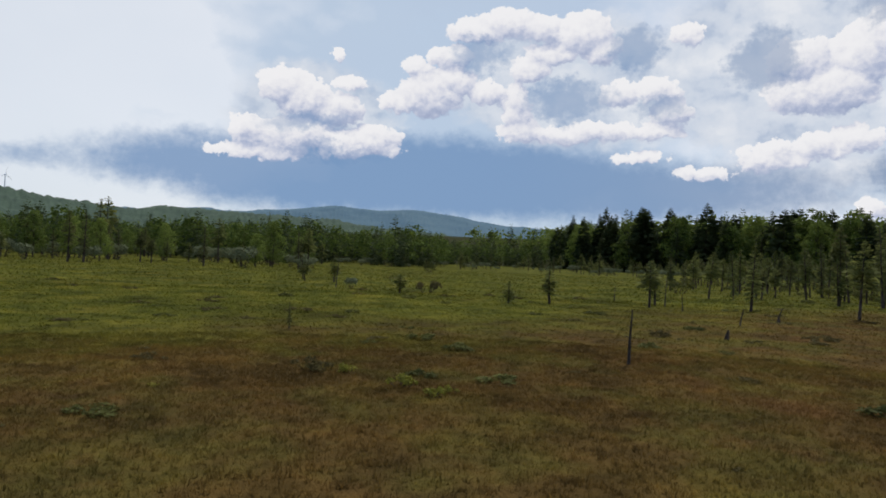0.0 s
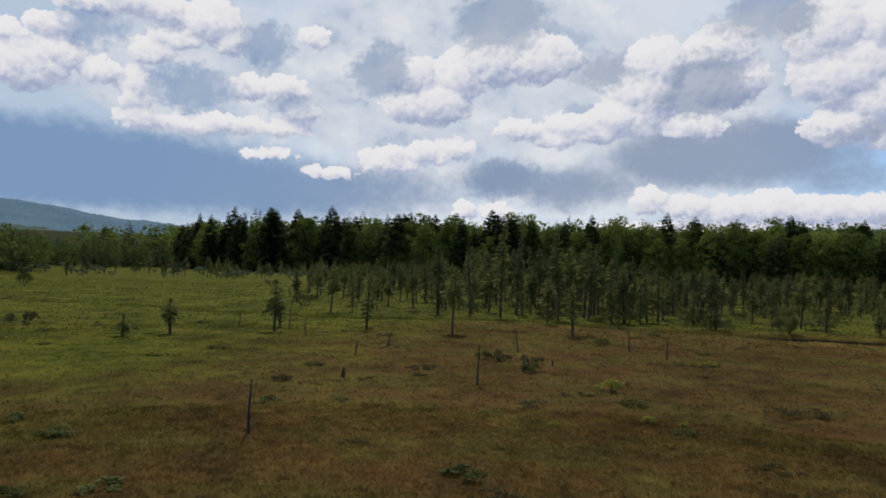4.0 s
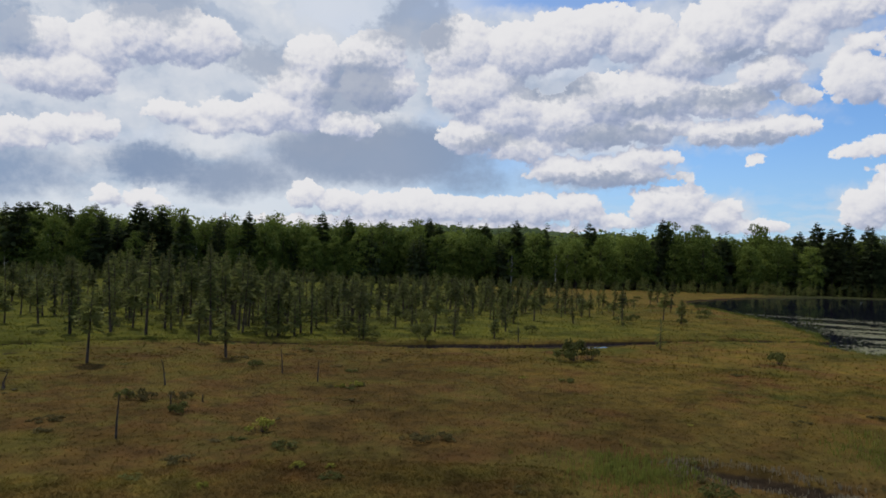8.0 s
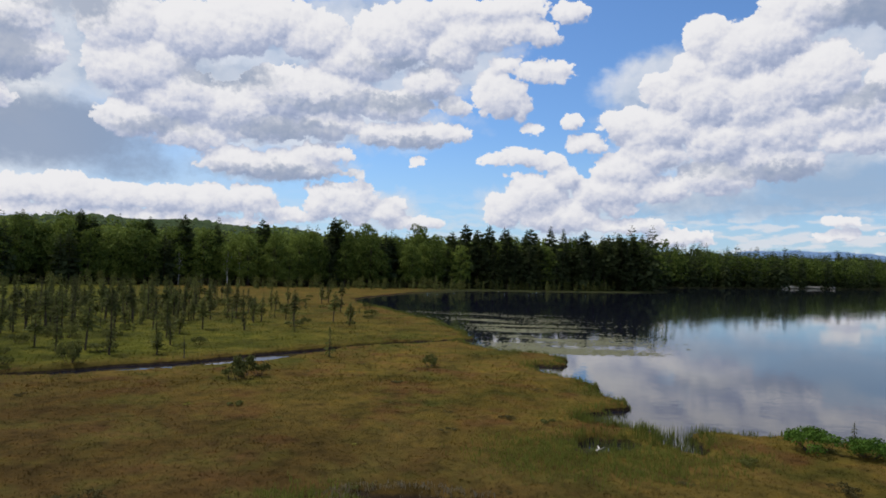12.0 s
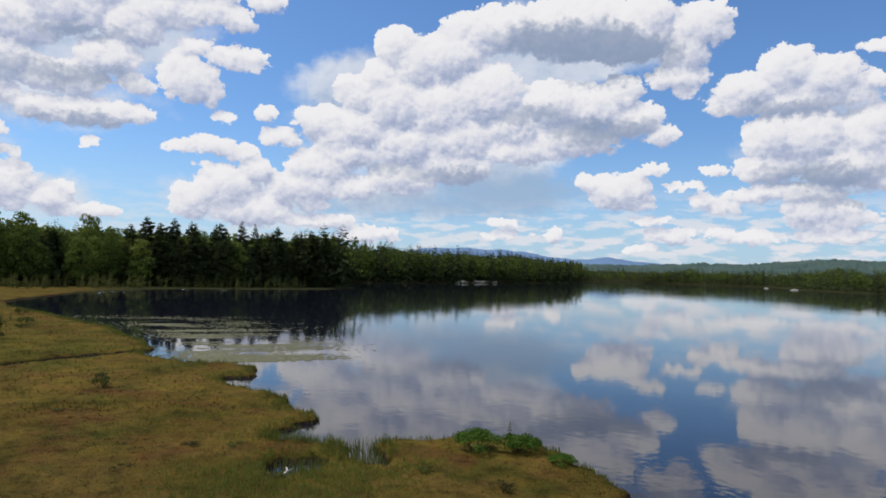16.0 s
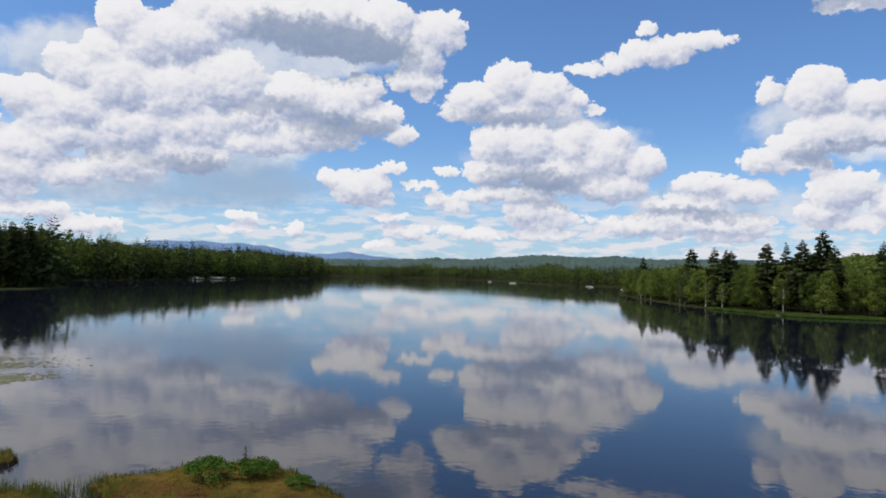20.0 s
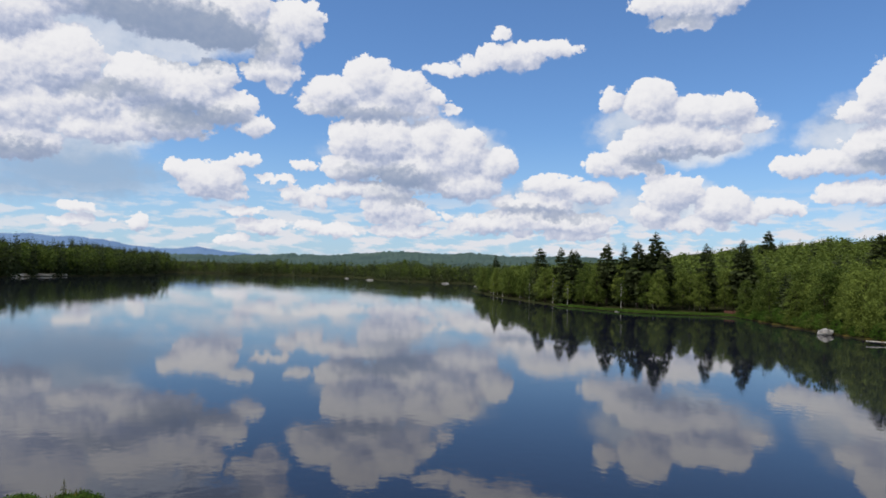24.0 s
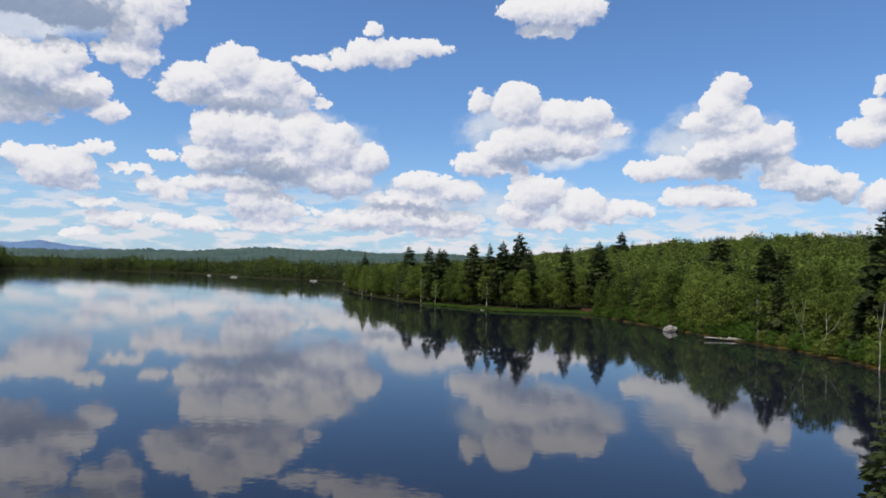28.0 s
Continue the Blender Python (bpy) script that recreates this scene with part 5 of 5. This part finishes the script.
# thickets along the bank
bank = np.random.default_rng(21)
line = np.array([(127, -222), (91, -205), (65, -218), (48, -192), (29, -167), (16, -151), (5.5, -139), (-2.6, -126), (-7.5, -114), (-10, -95)], dtype=float)
for k in range(len(line) - 1):
    a, b = line[k], line[k + 1]
    if k in (0, 1):
        continue
    side = np.array([-(b - a)[1], (b - a)[0]]) / np.hypot(*(b - a))
    for f in np.arange(0, 1, 3.0 / np.hypot(*(b - a))):
        p = a + (b - a) * f
        for s in (1, -1):
            q = p + s * side * bank.uniform(1.2, 2.4)
            if float(lake_distance(q[0], q[1])) > 0.5:
                plant(THICKET[bank.integers(3)], q[0], q[1], bank.uniform(0.55, 1.0), tall=bank.uniform(0.7, 1.15))


# joined woods farther off: copies of a few simple crowns in one mesh a stand
def crown_arrays(soup):
    return np.concatenate(soup.v), np.concatenate(soup.q)


def simple_crowns(rich):
    out = []
    for k in range(5):
        r, s = np.random.default_rng(200 + k), Soup()
        conifer_crown(s, 1.0, 0.10, 0.20, int(17 * rich), r, droop=0.10, ragged=0.4, sprays=2, top=0.16, full=6)
        spike = np.array([(0.014, 0, 0.0), (-0.008, 0.012, 0.0), (-0.008, -0.012, 0.0), (0.004, 0, 0.9), (-0.003, 0.004, 0.9), (-0.003, -0.004, 0.9)])
        s.add(spike, (), [(0, 1, 4, 3), (1, 2, 5, 4), (2, 0, 3, 5)])
        out.append(crown_arrays(s))
    for k in range(5):
        r, s = np.random.default_rng(210 + k), Soup()
        cent = [(r.normal(0, 0.09), r.normal(0, 0.09), q) for q in (0.25, 0.36, 0.47, 0.58, 0.68, 0.77, 0.85)]
        leaf_cloud(s, cent, [0.17, 0.2, 0.22, 0.21, 0.2, 0.17, 0.13], int(150 * rich), 0.040 / rich ** 0.5, r)
        out.append(crown_arrays(s))
    return out


RICH, PLAIN = simple_crowns(1.15), simple_crowns(0.7)


def stand(name, label, x, y, share, tall, seed, crowns, mats=(PINE, BROAD)):
    """Many trees as one mesh each for needles and for leaves, under one thing."""
    r = np.random.default_rng(seed)
    z = height(x, y) - 0.3
    soups = (Soup(), Soup())
    for px, py, pz in zip(x, y, z):
        kind = 0 if r.uniform() < share else 1
        v, q = crowns[5 * kind + r.integers(5)]
        h, a = (tall(px, py) if callable(tall) else tall) * (r.uniform(0.82, 1.14) if kind == 0 else r.uniform(0.78, 1.05)), r.uniform(0, 6.28)
        w = h * (0.85 if kind == 0 else r.uniform(0.95, 1.25))
        c, s = math.cos(a) * w, math.sin(a) * w
        soups[kind].add(np.stack([v[:, 0] * c - v[:, 1] * s + px, v[:, 0] * s + v[:, 1] * c + py, v[:, 2] * h + pz], -1), (), q)
    ob = tagged(start_thing(name, label, "woods"), kind="stuff")
    for nm, s, mat in (("conifers", soups[0], mats[0]), ("broadleaf_trees", soups[1], mats[1])):
        if s.n:
            tagged(part(nm, s.mesh(nm, mat), ob), kind="stuff")
    return ob


gx, gy = lattice(20, 470, -70, 430, 7.0, 13)
deep, angle = wood_depth(gx, gy), bearing(gx, gy)
keep = (deep > 17) & (deep < 110) & (angle < 103) & (np.hypot(gx, gy) < 460) & (lake_distance(gx, gy) > 3)
stand("north_woods", "deep mixed forest behind the wood's edge", gx[keep], gy[keep], 0.2, 23.5, 1, RICH)

gx, gy = lattice(-420, 80, 150, 480, 6.0, 14)
angle, reach = bearing(gx, gy), np.hypot(gx, gy)
left = angle > 180
keep = (reach > np.where(left, 190, 330) + 40 * value_noise(angle / 4, angle * 0, 3)) & (reach < 380) & ((angle > 312) | (angle < 10))
stand("north_west_woods", "dark mixed conifer wood beyond the fen", gx[keep], gy[keep], 0.5, 11.5, 2, RICH)

gx, gy = lattice(330, 1100, -760, -40, 7.2, 15)
wet, angle, reach = lake_distance(gx, gy), bearing(gx, gy), np.hypot(gx, gy)
keep = (wet > 2.5) & (wet < 75) & (angle > 96) & (angle < 119.5)
stand("headland_woods", "dense mixed forest along the lake's northern shore", gx[keep], gy[keep], 0.6, lambda x, y: 24 + 3 * float(smoothstep(bearing(x, y), 118, 104)) + 3 * float(value_noise(x / 25, y / 25, 42)), 3, RICH)
keep = (wet > 3) & (wet < 85) & (angle >= 119.5) & (angle < 150) & (gx > 215)
stand("far_shore_woods", "dark conifer forest on the lake's far shore", gx[keep], gy[keep], 0.75, lambda x, y: 15 + 7 * float(value_noise(x / 30, y / 30, 41)), 4, PLAIN)

gx, gy = lattice(-60, 420, -620, -60, 6.6, 16)
wet, angle = lake_distance(gx, gy), bearing(gx, gy)
keep = (wet > 26) & (wet < 310) & (angle > 141) & (angle < 192) & (np.hypot(gx, gy) < 600)
stand("south_woods", "sunlit hillside forest above the lake's southern bank", gx[keep], gy[keep], 0.16, lambda x, y: 16 + 3.5 * float(value_noise(x / 14, y / 14, 43)), 6, RICH)
keep = (wet > 2) & (wet <= 26) & (angle > 138) & (np.hypot(gx, gy) >= 398) & (np.hypot(gx, gy) < 560)
stand("south_point_woods", "forest on the southern point of the lake", gx[keep], gy[keep], 0.4, 15, 8, RICH)

# scattered young trees and willow thickets where the fen meets the wood
fringe = np.random.default_rng(33)
for k in range(330):
    a, d = fringe.uniform(-42, 34), fringe.uniform(0, 1)
    d = (105 + 105 * d) if a < -10 else (165 + 80 * d)
    x, y = d * math.sin(radians(a)), d * math.cos(radians(a))
    if float(wood_depth(x, y)) > 0:
        continue
    u = fringe.uniform(0, 1)
    tall = 1.3 if a < -10 else 0.85
    if u < 0.5:
        plant(WILLOW, x, y, fringe.uniform(1.0, 2.1) * tall)
    elif u < 0.66 and a < -10:
        plant(MAPLES[k % 5], x, y, fringe.uniform(0.28, 0.5))
    elif u < 0.82:
        h = fringe.uniform(2.5, 6.5) * tall
        plant(LARCHES[k % 3], x, y, 0.6 + h / 7, tall=(h / 5) / (0.6 + h / 7))
    else:
        h = fringe.uniform(2.5, 6.0) * tall
        plant(SPRUCES[k % 3], x, y, 0.6 + h / 6, tall=(h / 5) / (0.6 + h / 6))
for x, y, h in [(-81, 164.5, 13.5), (-82.5, 171, 14.5), (-68, 114, 6.4), (-72.6, 170, 7.5), (-84, 158, 9.0)]:
    plant(LARCHES[int(h) % 3], x, y, 0.6 + h / 6, tall=(h / 5) / (0.6 + h / 6))
# the shore pine next to the camera's last view
plant(FIRS[0], -2.1, -41.0, 0.48, tall=0.98)
plant(FIRS[1], -5.6, -44.0, 0.45)
# young trees in front of the northern wood
edge_line = np.array(WOOD_EDGE, dtype=float)
f = fringe.uniform(5, len(WOOD_EDGE) - 3.2, 620)
ex, ey = np.interp(f, np.arange(len(edge_line)), edge_line[:, 0]), np.interp(f, np.arange(len(edge_line)), edge_line[:, 1])
pull = 1 - (1 + 26 * fringe.uniform(0, 1, 620) ** 1.6) / np.hypot(ex, ey)
ex, ey = ex * pull, ey * pull
ok = lake_distance(ex, ey) > 2.5
stand("edge_saplings", "pale grey-green young spruce and larch before the wood", ex[ok], ey[ok], 0.85, lambda x, y: 2.2 + 3.6 * (0.5 + 0.5 * float(value_noise(x * 0.9, y * 0.9, 17))), 17, RICH, (LARCH, SHRUB))

# ---- bog cover: sedge tufts and blades ----
def tufts(name, label, places, mat, blades, tall, lean, width, seed):
    """Tufts of three-cornered blades, joined."""
    r = np.random.default_rng(seed)
    x, y = np.array(places).T
    z = height(x, y)
    keep = (z > 0.12)
    x, y, z = x[keep], y[keep], z[keep]
    n = len(x)
    X, Y, Z = (np.repeat(q, blades) for q in (x, y, z))
    k = n * blades
    a = r.uniform(0, 2 * math.pi, k)
    h = tall * np.repeat(r.uniform(0.6, 1.4, n), blades) * r.uniform(0.6, 1.2, k)
    out = lean * h * r.uniform(0.1, 1.0, k)
    w = width * r.uniform(0.7, 1.4, k)
    spread = 0.25 * tall
    X, Y = X + r.normal(0, spread, k), Y + r.normal(0, spread, k)
    sx, sy = np.cos(a), -np.sin(a)
    v = np.stack([np.stack([X - sx * w, Y - sy * w, Z - 0.03], -1), np.stack([X + sx * w, Y + sy * w, Z - 0.03], -1),
                  np.stack([X + np.sin(a) * out, Y + np.cos(a) * out, Z + h], -1)], 1)
    ob = new(name, mesh_of(name, v.reshape(-1, 3), np.arange(3 * k).reshape(k, 3), mat))
    return tagged(ob, label, "sedge", kind="stuff")


def sector(n, a0, a1, d0, d1, seed, power=1.0):
    r = np.random.default_rng(seed)
    a = np.radians(r.uniform(a0, a1, n))
    d = np.sqrt(d0 ** 2 + (d1 ** 2 - d0 ** 2) * r.uniform(0, 1, n) ** power)
    x, y = d * np.sin(a), d * np.cos(a)
    ok = lake_distance(x, y) > 0.1
    return np.c_[x, y][ok]


tufts("near_sedge", "brown and olive sedge and heath shoots of the bog", sector(75000, -40, 70, 5, 22, 1), SEDGE, 4, 0.055, 1.7, 0.009, 1)
tufts("bog_sedge", "brown and olive sedge tufts of the bog", sector(70000, -40, 128, 18, 50, 2), SEDGE, 4, 0.05, 2.0, 0.018, 2)
tufts("far_sedge", "olive and green sedge of the fen", sector(40000, -40, 92, 46, 150, 3, 1.15), SEDGE, 4, 0.11, 1.2, 0.035, 3)


# ---- shore and water plants ----
def scatter(n, cx, cy, rx, ry, seed):
    r = np.random.default_rng(seed)
    a, q = r.uniform(0, 6.28, n), np.sqrt(r.uniform(0, 1, n))
    return np.c_[cx + rx * q * np.cos(a), cy + ry * q * np.sin(a)]


def reeds(name, label, places, mat, tall, seed, blades=3):
    """Upright blades rooted in the shallows or on the bank."""
    r = np.random.default_rng(seed)
    x, y = np.repeat(np.array(places), blades, axis=0).T
    k = len(x)
    x, y = x + r.normal(0, 0.07, k), y + r.normal(0, 0.07, k)
    z = height(x, y)
    h = np.maximum(0, -z) + tall * r.uniform(0.5, 1.25, k)
    a, w = r.uniform(0, 6.28, k), r.uniform(0.008, 0.018, k)
    o = tall * r.uniform(0.02, 0.35, k)
    base, mid, top = np.stack([x, y, z - 0.05], -1), np.stack([x + np.sin(a) * o * 0.3, y + np.cos(a) * o * 0.3, z + h * 0.6], -1), np.stack([x + np.sin(a) * o, y + np.cos(a) * o, z + h], -1)
    s = np.stack([np.cos(a) * w, -np.sin(a) * w, 0 * a], -1)
    v = np.stack([base - s, base + s, mid + s * 0.8, mid - s * 0.8, top], 1).reshape(-1, 3)
    i = np.arange(k)[:, None] * 5
    ob = new(name, mesh_of(name, v, [i + np.array([[0, 1, 2, 3]]), i + np.array([[3, 2, 4]])], mat))
    return tagged(ob, label, "reeds", kind="stuff")


def rim_wander(n, seed):
    """Loosens the edge of a patch."""
    return np.random.default_rng(seed + 300).normal(0, 0.8, (n, 2))


reeds("pool_reeds", "thin green reeds standing in the shallow bog pools", np.r_[scatter(300, 34.2, -7.8, 2.6, 1.9, 1), scatter(120, 32.4, -4.6, 1.9, 1.6, 2), scatter(160, 37.4, -5.0, 1.6, 1.6, 3)], REED, 0.5, 1)
damp = np.r_[scatter(1100, 30.6, -5.2, 3.6, 5.2, 4) + rim_wander(1100, 1), scatter(800, 21.6, 6.0, 1.5, 1.4, 5) + rim_wander(800, 2), scatter(1500, 29.5, -3.6, 3.0, 4.5, 6) + rim_wander(1500, 3)]
damp = damp[pool_distance(damp[:, 0], damp[:, 1]) > 0.15]
reeds("bank_sedge", "fresh green sedge round the wet hollows of the bog", damp, REED, 0.2, 2)
rim = np.random.default_rng(9)
ang = rim.uniform(0, 6.28, 300)
reeds("dead_sedge", "pale dead sedge hanging round a dark bog hollow", np.c_[23.2 + 1.15 * np.cos(ang) + rim.normal(0, 0.22, 300), 2.9 + 2.5 * np.sin(ang) + rim.normal(0, 0.25, 300)], STRAW, 0.15, 3)
edge = np.array(BOG_SHORE[5:] + COVE_SHORE[:9], dtype=float)
run = np.concatenate([[0], np.cumsum(np.hypot(*np.diff(edge, axis=0).T))])
pick = rim.uniform(0, run[-1], 5200)
ex, ey = np.interp(pick, run, edge[:, 0]) + rim.normal(0, 0.55, 5200), np.interp(pick, run, edge[:, 1]) + rim.normal(0, 0.55, 5200)
ok = lake_distance(ex, ey) > -0.12
reeds("shore_sedge", "green sedge fringe along the bog's edge", np.c_[ex, ey][ok], REED, 0.26, 4)
cx, cy = np.array(CREEK, dtype=float).T
pick = rim.uniform(0, len(cx) - 1, 2600)
ex, ey = np.interp(pick, np.arange(len(cx)), cx) + rim.normal(0, 1.6, 2600), np.interp(pick, np.arange(len(cx)), cy) + rim.normal(0, 1.6, 2600)
ok = creek_distance(ex, ey) > 0.45
reeds("creek_sedge", "tall sedge and low growth along the creek's banks", np.c_[ex, ey][ok], REED, 0.2, 5)


def floating_leaves():
    """Mats of small floating leaves off the creek's mouth."""
    r = np.random.default_rng(44)
    n = 12000
    u, w = r.uniform(0, 1, n), r.normal(0, 1, n)
    x, y = 70 + 62 * u, -9 + 18 * u ** 2 + w * (2.5 + 6 * u)
    # the thickest mat lies just off the mouth
    m = 16000
    ux, uw = 69 + 54 * r.uniform(0, 1, m), r.normal(0, 0.5, m)
    x, y = np.r_[x, ux], np.r_[y, -3 + 11 * ((ux - 69) / 54) ** 1.6 + uw * (6.5 - 3.5 * (ux - 69) / 54)]
    n += m
    band = value_noise(x * 0.30, y * 0.16, 21) + 0.7 * value_noise(x * 1.3, y * 0.25, 22)
    ok = (lake_distance(x, y) < -0.6) & (band + r.normal(0, 0.3, n) > 0.15)
    x, y = x[ok], y[ok]
    k = len(x)
    a = np.arange(6) * math.pi / 3
    rad = r.uniform(0.07, 0.2, k)[:, None]
    vx, vy = x[:, None] + rad * np.cos(a) * 1.3, y[:, None] + rad * np.sin(a)
    v = np.stack([vx, vy, np.full((k, 6), 0.012) + r.uniform(0, 0.006, (k, 1))], -1).reshape(-1, 3)
    low = v - np.array([0, 0, 0.008])
    i = np.arange(k)[:, None] * 6
    top = i + np.arange(6)[None]
    ob = new("lily_pads", mesh_of("lily_pads", np.r_[v, low], [top, (top + 6 * k)[:, ::-1]], PAD))
    return tagged(ob, "pale green floating leaves spread over the cove", "water plants", kind="stuff")


floating_leaves()


# ---- stones, logs and far things ----
def rock(name, label, x, y, z, size, seed, mat=STONE):
    """An uneven boulder: a sphere pressed and chipped."""
    bm = bmesh.new()
    bmesh.ops.create_icosphere(bm, subdivisions=3, radius=1.0)
    for v in bm.verts:
        q = v.co * 1.3 + Vector((seed * 3.1, 0, 0))
        v.co *= 1 + 0.28 * noise.noise(q) + 0.10 * noise.noise(q * 3.1)
        v.co = Vector((v.co.x * size[0], v.co.y * size[1], v.co.z * size[2]))
    me = bpy.data.meshes.new(name)
    bm.to_mesh(me)
    bm.free()
    me.materials.append(mat)
    ob = new(name, me)
    ob.matrix_basis = pose(x, y, z, 0, 0, seed * 57)
    return tagged(ob, label, "rock")


rock("boulder", "pale grey granite boulder at the water's edge", 31.2, -167.6, 0.45, (1.7, 1.2, 0.95), 1)
rock("shore_rock", "low grey rock at the tip of the grassy bank", 98.6, -211.0, 0.1, (1.3, 0.9, 0.6), 2)
for k, (x, y, sx) in enumerate([(575, -222, 9), (560, -205, 7), (590, -240, 8), (548, -196, 5)]):
    rock("ledge", "pale sunlit rock ledge on the far shore", x, y, 0.5, (sx, sx * 0.6, 1.6), 5 + k, SAND)
for k, (x, y) in enumerate([(640, -600), (560, -560), (425, -528), (334, -456)]):
    rock("shore_rock", "low pale rock on the far shore", x, y, 0.2, (4, 2.4, 0.9), 12 + k)


def trunk_line(soup, pts, r0, r1):
    pts = np.array(pts, dtype=float)
    soup.tube(pts, np.linspace(r0, r1, len(pts)), 7)


def driftwood():
    s = Soup()
    trunk_line(s, [(0, 0, 0.1), (0.5, 0.1, 0.16), (1.0, 0.15, 0.14), (1.25, 0.3, 0.2)], 0.07, 0.03)
    trunk_line(s, [(0.6, 0.1, 0.15), (0.85, -0.15, 0.3)], 0.03, 0.012)
    ob = new("driftwood", s.mesh("driftwood", BIRCH, True))
    ob.matrix_basis = pose(30.4, -3.9, 0.12, 0, 0, -25)
    return tagged(ob, "bleached driftwood log beside the bog pool", "log")


def fallen_log():
    ob = start_thing("fallen_birch", "fallen bleached birch trunks lying in the water", "log")
    a, b, c = Soup(), Soup(), Soup()
    trunk_line(a, [(-6, 0, 0.5), (-3, 0.2, 0.42), (0, 0.1, 0.3), (3, -0.3, 0.12)], 0.16, 0.06)
    trunk_line(b, [(-1.5, 1.0, 0.5), (1.0, 0.6, 0.36), (3.6, 0.2, 0.2)], 0.2, 0.1)
    trunk_line(c, [(1.0, 1.6, 0.75), (2.4, 0.6, 0.4), (3.4, -0.6, 0.1)], 0.1, 0.04)
    for s in (a, b, c):
        part("log", s.mesh("log", BIRCH, True), ob)
    ob.matrix_basis = pose(15.6, -152.2, 0.0, 0, 0, 195)
    return ob


def leaning_birch(x, y, turn, tall):
    ob = start_thing("leaning_birch", "bare white birch stems leaning over the water", "tree", "leaning birches")
    stems = (([(0, 0, -0.2), (0.35, 0.3, 0.25 * tall), (0.9, 0.5, 0.45 * tall)], 0.1, 0.07),
             ([(0.9, 0.5, 0.45 * tall), (0.7, 0.8, 0.75 * tall), (0.5, 0.9, tall)], 0.06, 0.02),
             ([(0.9, 0.5, 0.45 * tall), (2.0, 0.9, 0.65 * tall), (2.9, 1.0, 0.9 * tall)], 0.06, 0.02),
             ([(0.7, 0.8, 0.75 * tall), (1.1, 1.2, 0.95 * tall)], 0.04, 0.012))
    for k, (pts, r0, r1) in enumerate(stems):
        s = Soup()
        trunk_line(s, pts, r0, r1)
        name = "branch" if k else "stem"
        part(name, s.mesh(name, BIRCH, True), ob)
    ob.matrix_basis = pose(x, y, float(height(x, y)) - 0.1, 0, 0, turn)
    return ob


driftwood()
fallen_log()
leaning_birch(3.2, -139.5, 20, 9.0)
leaning_birch(-6.2, -117.6, 60, 9.5)
leaning_birch(1.2, -134.8, 150, 7.0)


def wind_turbine():
    ob = start_thing("wind_turbine", "white wind turbine standing on the ridge", "wind turbine")
    d, a = 1490.0, radians(-32.3)
    tower, nacelle = Soup(), Soup()
    trunk_line(tower, [(0, 0, -30), (0, 0, 0), (0, 0, 24)], 1.2, 0.8)
    part("tower", tower.mesh("tower", PAINT, True), ob)
    trunk_line(nacelle, [(0, 2.0, 24.5), (0, -1.8, 24.5), (0, -2.6, 24.5)], 0.9, 0.5)
    part("nacelle", nacelle.mesh("nacelle", PAINT, True), ob)
    for k in range(3):
        w = radians(8 + 120 * k)
        b = Soup()
        trunk_line(b, [(0, -2.4, 24.5), (5 * math.sin(w), -2.5, 24.5 + 5 * math.cos(w)), (14 * math.sin(w), -2.6, 24.5 + 14 * math.cos(w))], 0.6, 0.15)
        part("blade", b.mesh("blade", PAINT, True), ob)
    ob.matrix_basis = pose(d * math.sin(a), d * math.cos(a), 98, 0, 0, 60)
    return ob


wind_turbine()


def wood_pile():
    ob = start_thing("log_pile", "stack of reddish-brown cut logs at the lawn's edge", "log pile")
    for row, count in ((0, 5), (1, 4), (2, 3)):
        for k in range(count):
            s = Soup()
            y, z = (k - (count - 1) / 2) * 0.42, 0.2 + row * 0.36
            s.tube([(-2.6, y, z), (-2.55, y, z), (0, y, z + 0.01), (2.55, y, z), (2.6, y, z)], [0.02, 0.2, 0.2, 0.2, 0.02], 8)
            part("log", s.mesh("log", RED_WOOD, True), ob)
    ob.matrix_basis = pose(67, -225, float(height(67, -225)), 0, 0, 20)
    return ob


wood_pile()

# grassy strip on the southern bank
gr = np.random.default_rng(61)
strip_line = np.array([(127, -222), (110, -213), (91, -206.5), (78, -213), (65, -219.5), (56, -205)], dtype=float)
pick = gr.uniform(0, 5, 5200)
ex, ey = np.interp(pick, np.arange(6), strip_line[:, 0]) + gr.normal(0, 2.2, 5200), np.interp(pick, np.arange(6), strip_line[:, 1]) - np.abs(gr.normal(0, 2.4, 5200))
ok = lake_distance(ex, ey) > 0.1
tufts("bank_grass", "bright green grass on the lake's southern bank", np.c_[ex, ey][ok], FRESH, 3, 0.5, 0.5, 0.09, 12)

retire(SAPLING, YOUNG, *LARCHES, *SPRUCES, *SNAGS, STUMP, *HEATH, *DIM, *YOLK, WILLOW, LUSH, *PINES, *FIRS, *MAPLES, *BIRCHES, *THICKET)
